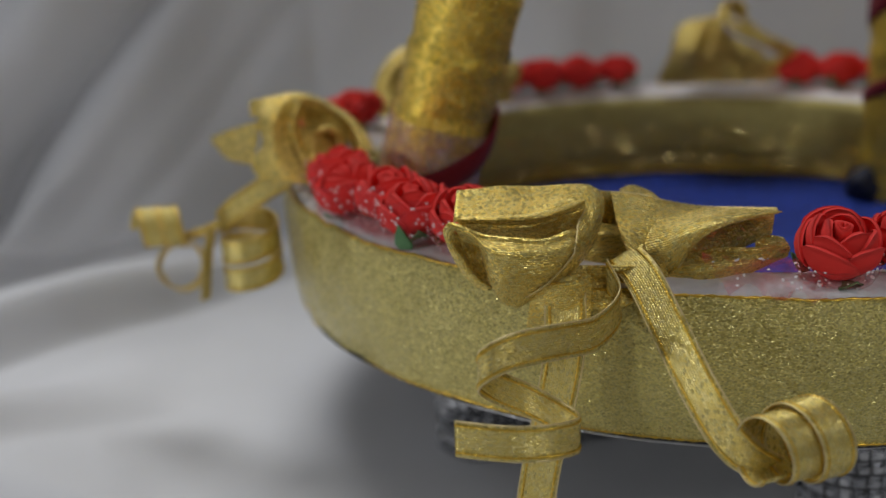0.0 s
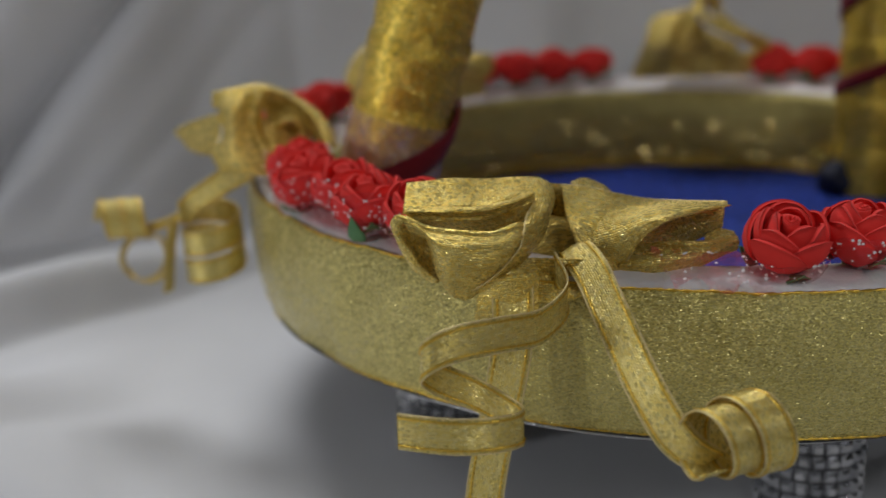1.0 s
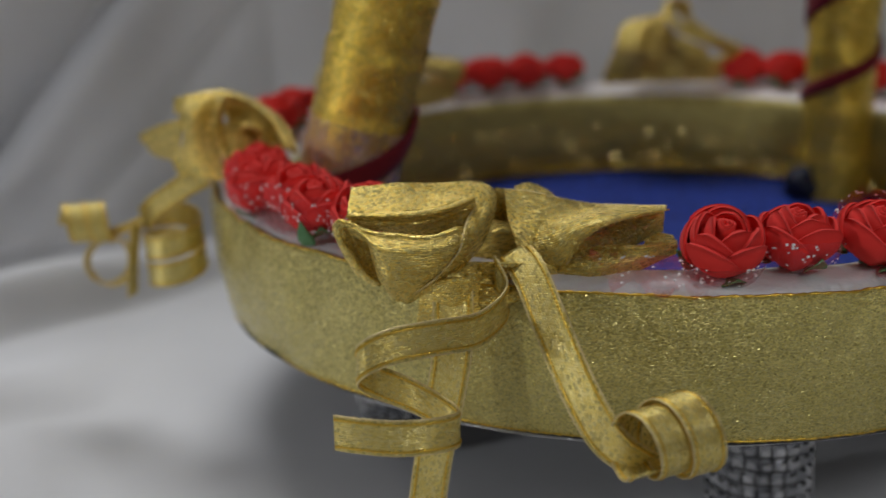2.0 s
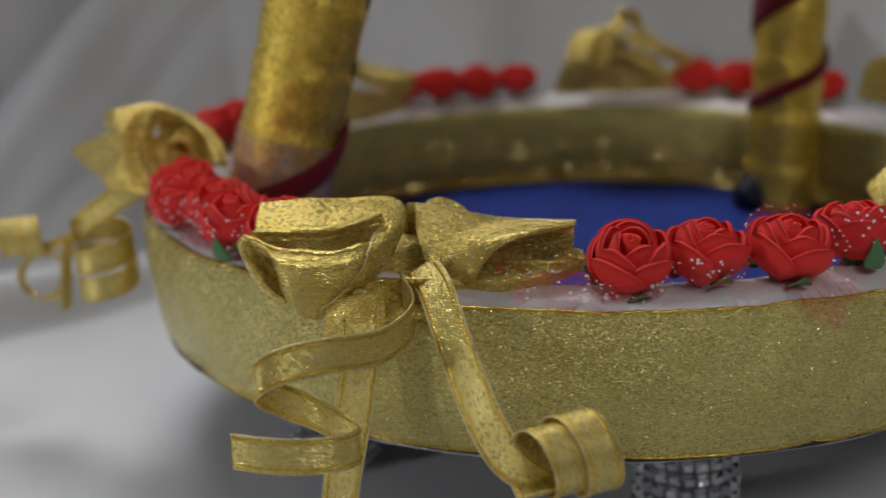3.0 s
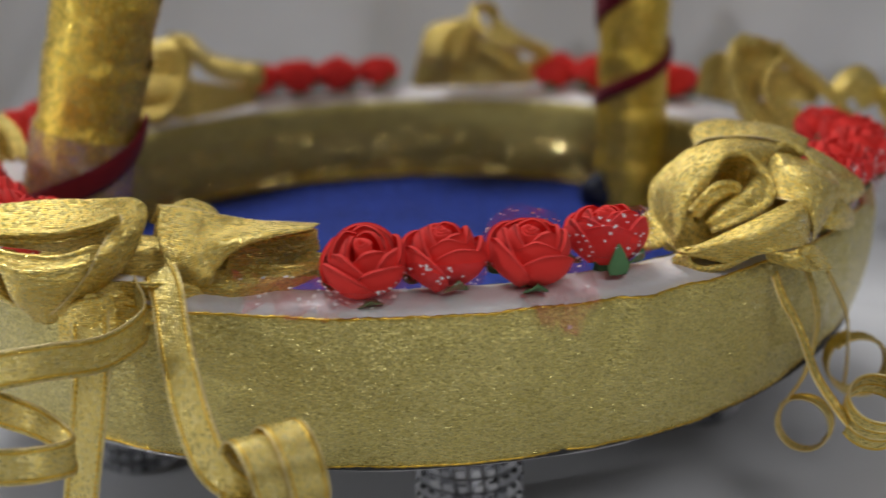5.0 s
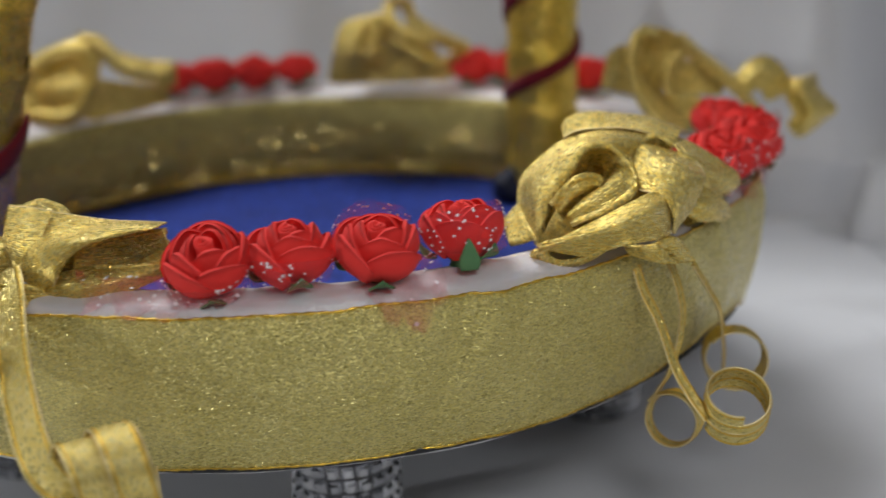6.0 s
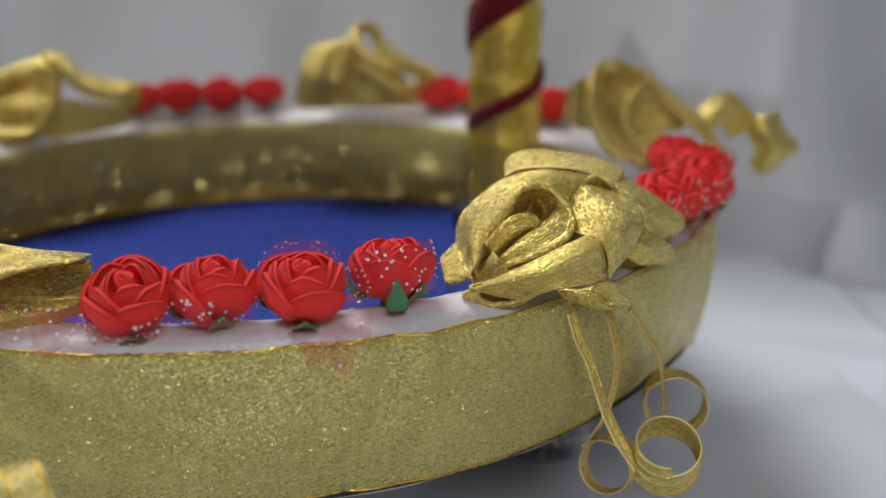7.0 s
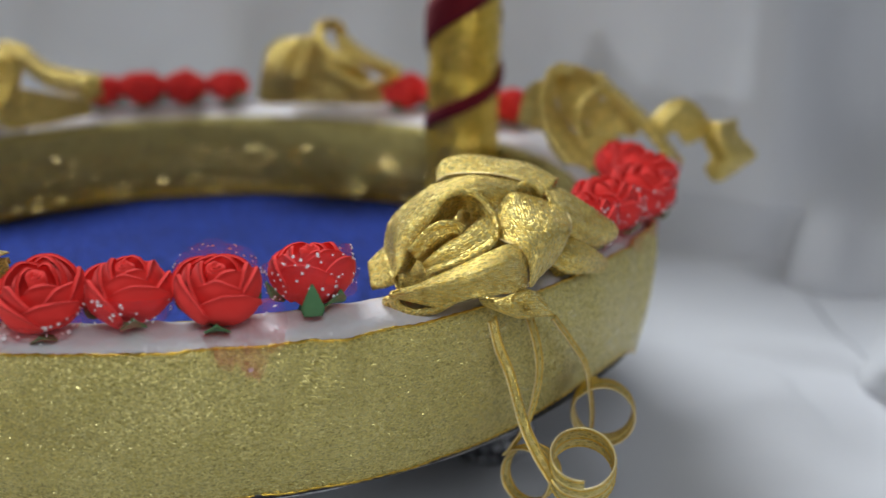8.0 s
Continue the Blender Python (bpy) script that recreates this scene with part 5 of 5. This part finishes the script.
BACK_FOLDS = {
    "outer_ring": [
        [(-17.5, -5, 0.5), (-23.5, 4, 12), (-16, 10, 24), (-4, 15, 30), (8, 15, 32), (15.5, 12, 26), (14, 6, 12), (6.5, -3, -1.5), (-3.5, -6, -3.5), (-15.5, -7, 0)],
        [(-14, -5, 4), (-17.5, 1, 12.5), (-10.5, 5, 23), (-1, 8, 28), (9, 9, 28.5), (13.5, 7, 23.5), (13, 1, 13), (6.5, -5, 2.5), (-2, -8, 1), (-11.5, -8, 3)],
        [(-11.5, 0, 5), (-13, 5, 13), (-8, 8, 20), (-1, 10, 24), (7.5, 10, 24.5), (9.5, 10, 20.5), (9, 6, 12), (3, 1, 5), (-3, -1, 3.5), (-10, -2, 4.5)],
    ],
    "mid_ring": [
        [(-11.5, 0, 5), (-12, 3, 15), (-4, 5, 23.5), (6, 7, 25), (10, 6, 16.5), (6, 2, 8), (-2.5, -1, 4)],
        [(-7.5, 9, 6), (-7.5, 11, 14.5), (-3, 13, 19), (3, 13, 19.5), (4, 13, 14), (0, 11, 8.5), (-4.5, 9, 5.5)],
    ],
    "heart": [
        [(-5, 3, 11), (-3.5, 5, 17), (2, 6, 19.5), (5.5, 6, 15), (2.5, 5, 10.5), (-2, 5, 11.5), (-1, 6, 15), (1, 7, 15)],
        [(-7, 12, 10), (-6, 14, 15), (-1, 15, 17), (2, 15, 13.5), (-0.5, 14, 10), (-4, 14, 10.5), (-3.5, 15, 13), (-1.5, 15, 13)],
    ],
    "tube_loop": [
        [(5, 17, 34.5), (14.5, 21, 32), (22, 25, 23.5), (32.5, 29, 19), (45, 33, 16.5)],
        [(13.5, 8, 30.5), (19, 11, 23.5), (25.5, 15, 17.5), (35.5, 21, 14), (46, 27, 12)],
        [(15, 16, 23), (21, 22, 14), (28.5, 27, 9), (36.5, 32, 6), (44, 35, 5.5)],
    ],
    "bright_end": [
        [(36.5, 26, 17), (42, 27, 17), (46, 29, 16.5)],
        [(37.5, 24, 7.5), (41, 25, 6), (44, 27, 7)],
    ],
    "under": [
        [(12, 14, 13.5), (24.5, 20, 10), (41.5, 28, 5.5)],
        [(4.5, 6, -5), (21.5, 14, -3.5), (41.5, 24, -0.5)],
    ],
    "back_fill": [
        [(-18, 18, 10), (-6, 22, 22), (8, 24, 22)],
        [(-23, 10, -3), (-8, 12, -7.5), (6.5, 14, -4.5)],
    ],
}

# the front bow
bow = thing("ribbon_flower", "folded gold lame ribbon bow with three narrow tails on the rim", "ribbon flower", "gold ribbon flowers on the rim")
bow.location = (0.106, 0.333, 0.140)
bpy.context.view_layer.update()
CUT_EDGES = {"wrap": (1,), "near_panel": (0,), "right_panel": (0, 1), "side_loop": (0,), "back_petal": (0,)}
for k, (name, curves) in enumerate(BOW_FOLDS.items()):
    fold(bow, "ribbon_fold", curves, k, selvedge=CUT_EDGES.get(name, ()))
bundle(bow, (-13, 16, 2), (22, 5, 6), 3)
bundle(bow, (22, 12, 3), (18, 4, 5), 5)
bundle(bow, (-1, 15, -4), (20, 4, 4), 6)
bundle(bow, (-9, 0, -5), (12, 4, 5), 15)

# its tails: one slants down into a coil, one zigzags, one hangs straight
def strip(line, half, lean=(0, 0, 1), taper=1.0):
    """The two edges of a ribbon of that half width (mm) that follows a centre line (mm)."""
    w = Vector(lean).normalized() * half
    k = len(line) - 1
    A = [(Vector(p) + w * (1 + (taper - 1) * i / k)) * MM for i, p in enumerate(line)]
    B = [(Vector(p) - w * (1 + (taper - 1) * i / k)) * MM for i, p in enumerate(line)]
    return A, B


SLANT = [(108.5, 333, 143), (112.5, 324, 139.5), (117, 310, 130.5), (122, 298, 120), (127, 290, 111.5), (131.5, 287, 106.5), (137, 286, 103)]
sa, sb = strip(SLANT, 4.6, (0.86, 0.05, 0.5))
tail(bow, sa, sb, 60, "narrow gold ribbon tail with stitched edges")
ca, cb = curl_edges((0.1425, 0.2865, 0.1095), (0.9, 0.42, 0.02), (0, -0.3, -1), 0.0072, 0.0108, 2.3, 0.0092, 0.0078, -40, 60)
tail(bow, ca, cb, 90, "coiled end of the gold ribbon tail")
# zigzag tail, a loose coil that drops to the side
ZIG = [(103.5, 327, 139), (106.5, 322.5, 132), (99, 312, 128.7), (88, 302, 130.5), (78, 296, 131), (71, 293.5, 129), (68.6, 297, 124.5), (73, 303, 118.5), (82, 305.5, 113), (90, 302, 109.3), (93.2, 296, 108.5), (87, 290, 109.5), (78, 288, 110), (70, 289, 110.3), (62.5, 292, 110)]
za, zb = strip(ZIG, 4.5, (0, 0.08, 1))
tail(bow, za, zb, 110, "loosely coiled gold ribbon tail")
tail(bow, [(0.0870, 0.3255, 0.140), (0.0862, 0.3215, 0.118), (0.0800, 0.3215, 0.085), (0.0765, 0.318, 0.062)], [(0.0975, 0.3235, 0.140), (0.0965, 0.3190, 0.118), (0.0900, 0.3185, 0.085), (0.0865, 0.315, 0.062)], 40, "straight hanging gold ribbon tail")

# the large open flower
big = thing("ribbon_flower", "large open rose folded from wide gold lame ribbon", "ribbon flower", "gold ribbon flowers on the rim")
big.location = (0.266, 0.368, 0.140)
bpy.context.view_layer.update()
for k, (name, curves) in enumerate(BIG_FOLDS.items()):
    fold(big, "ribbon_fold", curves, 20 + k, selvedge=CUT_EDGES.get(name, ()))
bundle(big, (4, 14, 2), (14, 6, 6), 8)
bundle(big, (24, 10, 2), (9, 5, 4), 17)
# thin tails that end in rings
for line, lean in (([(273.3, 347, 133), (275, 343, 127), (278, 338, 121), (281.6, 332, 110), (285, 327, 104), (288.5, 323, 99.5)], (0.6, 0.75, 0.25)),
                   ([(283, 351, 133), (285.5, 349, 124.5), (286, 347.5, 116), (283.3, 346, 104), (279, 346, 96)], (0.55, 0.8, 0)),
                   ([(290, 354, 131), (296, 360, 121), (300.5, 365, 112), (303.2, 370, 98), (303.6, 372, 89)], (0.3, 0.95, 0))):
    ta, tb = strip(line, 1.7, lean)
    tail(big, ta, tb, 40)
for middle, axis, side, r0, r1, turns, start in (((0.2962, 0.325, 0.1020), (-0.05, -0.55, 0.83), (-1, 0, 0.1), 0.0082, 0.0080, 2.2, 20),
                                                  ((0.2842, 0.347, 0.0880), (0.45, 0.86, -0.2), (-0.8, 0.3, 0.5), 0.0078, 0.0072, 1.5, 10),
                                                  ((0.3068, 0.372, 0.0950), (0.12, 0.95, -0.12), (-1, 0, 0.2), 0.0092, 0.0086, 2.1, 30)):
    ca, cb = curl_edges(middle, axis, side, r0, r1, turns, 0.0054, 0.0040, start, 60)
    tail(big, ca, cb, 80, "coiled end of the gold ribbon tail")


def folded_flower(at, folds, seed, label):
    fl = thing("ribbon_flower", label, "ribbon flower", "gold ribbon flowers on the rim")
    fl.location = at
    bpy.context.view_layer.update()
    for k, curves in enumerate(folds.values()):
        fold(fl, "ribbon_fold", curves, seed + k)
    return fl


left = folded_flower((0.004, 0.446, 0.140), LEFT_FOLDS, 40, "gold ribbon rose with a pointed side loop and curled tails")
bundle(left, (4, 2, 8), (13, 7, 10), 9)
ta, tb = strip([(3, 436, 142), (-4, 436.5, 138.5), (-11, 437, 134), (-17.5, 437.5, 129.5), (-21, 437, 125.5)], 4.2, (0.45, -0.1, -0.9))
tail(left, ta, tb, 30)
ca, cb = curl_edges((-0.0108, 0.437, 0.1165), (0.02, 0.08, -1), (-1, 0, 0), 0.0104, 0.0106, 2.0, 0.0090, 0.0105, -5, 60)
tail(left, ca, cb, 80, "loosely coiled gold ribbon tail")
ta, tb = strip([(-21.5, 439, 125.5), (-30, 446, 120.5), (-42, 455, 115.5), (-47, 456, 117)], 2.6, (0.2, -0.6, 0.8))
tail(left, ta, tb, 30)
ca, cb = curl_edges((-0.0478, 0.4535, 0.1205), (0.95, 0.25, -0.05), (0, 0.2, -1), 0.0070, 0.0078, 1.9, 0.0078, 0.0072, 60, 60)
tail(left, ca, cb, 60, "coiled end of the gold ribbon tail")
ta, tb = strip([(-26, 444, 123), (-28.5, 446, 114), (-30.2, 447, 105), (-32, 448, 93)], 2.4, (0.5, 0.85, 0))
tail(left, ta, tb, 30)
ca, cb = curl_edges((-0.0412, 0.455, 0.1045), (0.0, -0.9, 0.4), (-1, 0, 0), 0.0090, 0.0088, 1.7, 0.0066, 0.0044, 20, 60)
tail(left, ca, cb, 60, "coiled end of the gold ribbon tail")

back_left = folded_flower((0.050, 0.568, 0.140), BACK_FOLDS, 60, "gold ribbon rose with a tube-like side loop on the far rim")
far = folded_flower((0.196, 0.618, 0.140), FAR_FOLDS, 80, "folded gold ribbon rose seen from behind on the far rim")
right = folded_flower((0.312, 0.512, 0.140), RIGHT_FOLDS, 100, "gold ribbon rose with a cup of petals and a curled tail")
bundle(back_left, (0, 5, 8), (14, 5, 10), 11)
bundle(far, (-2, 8, 5), (16, 3, 6), 12)
bundle(right, (8, 22, 1), (10, 3, 4), 14)


# ---- small dark scrap at the foot of the far post ----
def scrap_mesh():
    bm = bmesh.new()
    bmesh.ops.create_icosphere(bm, subdivisions=3, radius=0.0075)
    for v in bm.verts:
        v.co *= 1 + 0.45 * noise.noise(v.co * 220)
        v.co.z = max(v.co.z * 1.15, -0.006)
    me = bpy.data.meshes.new("fabric_scrap")
    bm.to_mesh(me)
    bm.free()
    me.polygons.foreach_set("use_smooth", [True] * len(me.polygons))
    me.materials.append(NAVY)
    return me


scrap = tagged(new("fabric_scrap", scrap_mesh()), "small crumpled dark navy fabric knot on the tray floor", "scrap")
scrap.location = (0.2500, 0.5530, Z_BLUE + 0.0065)
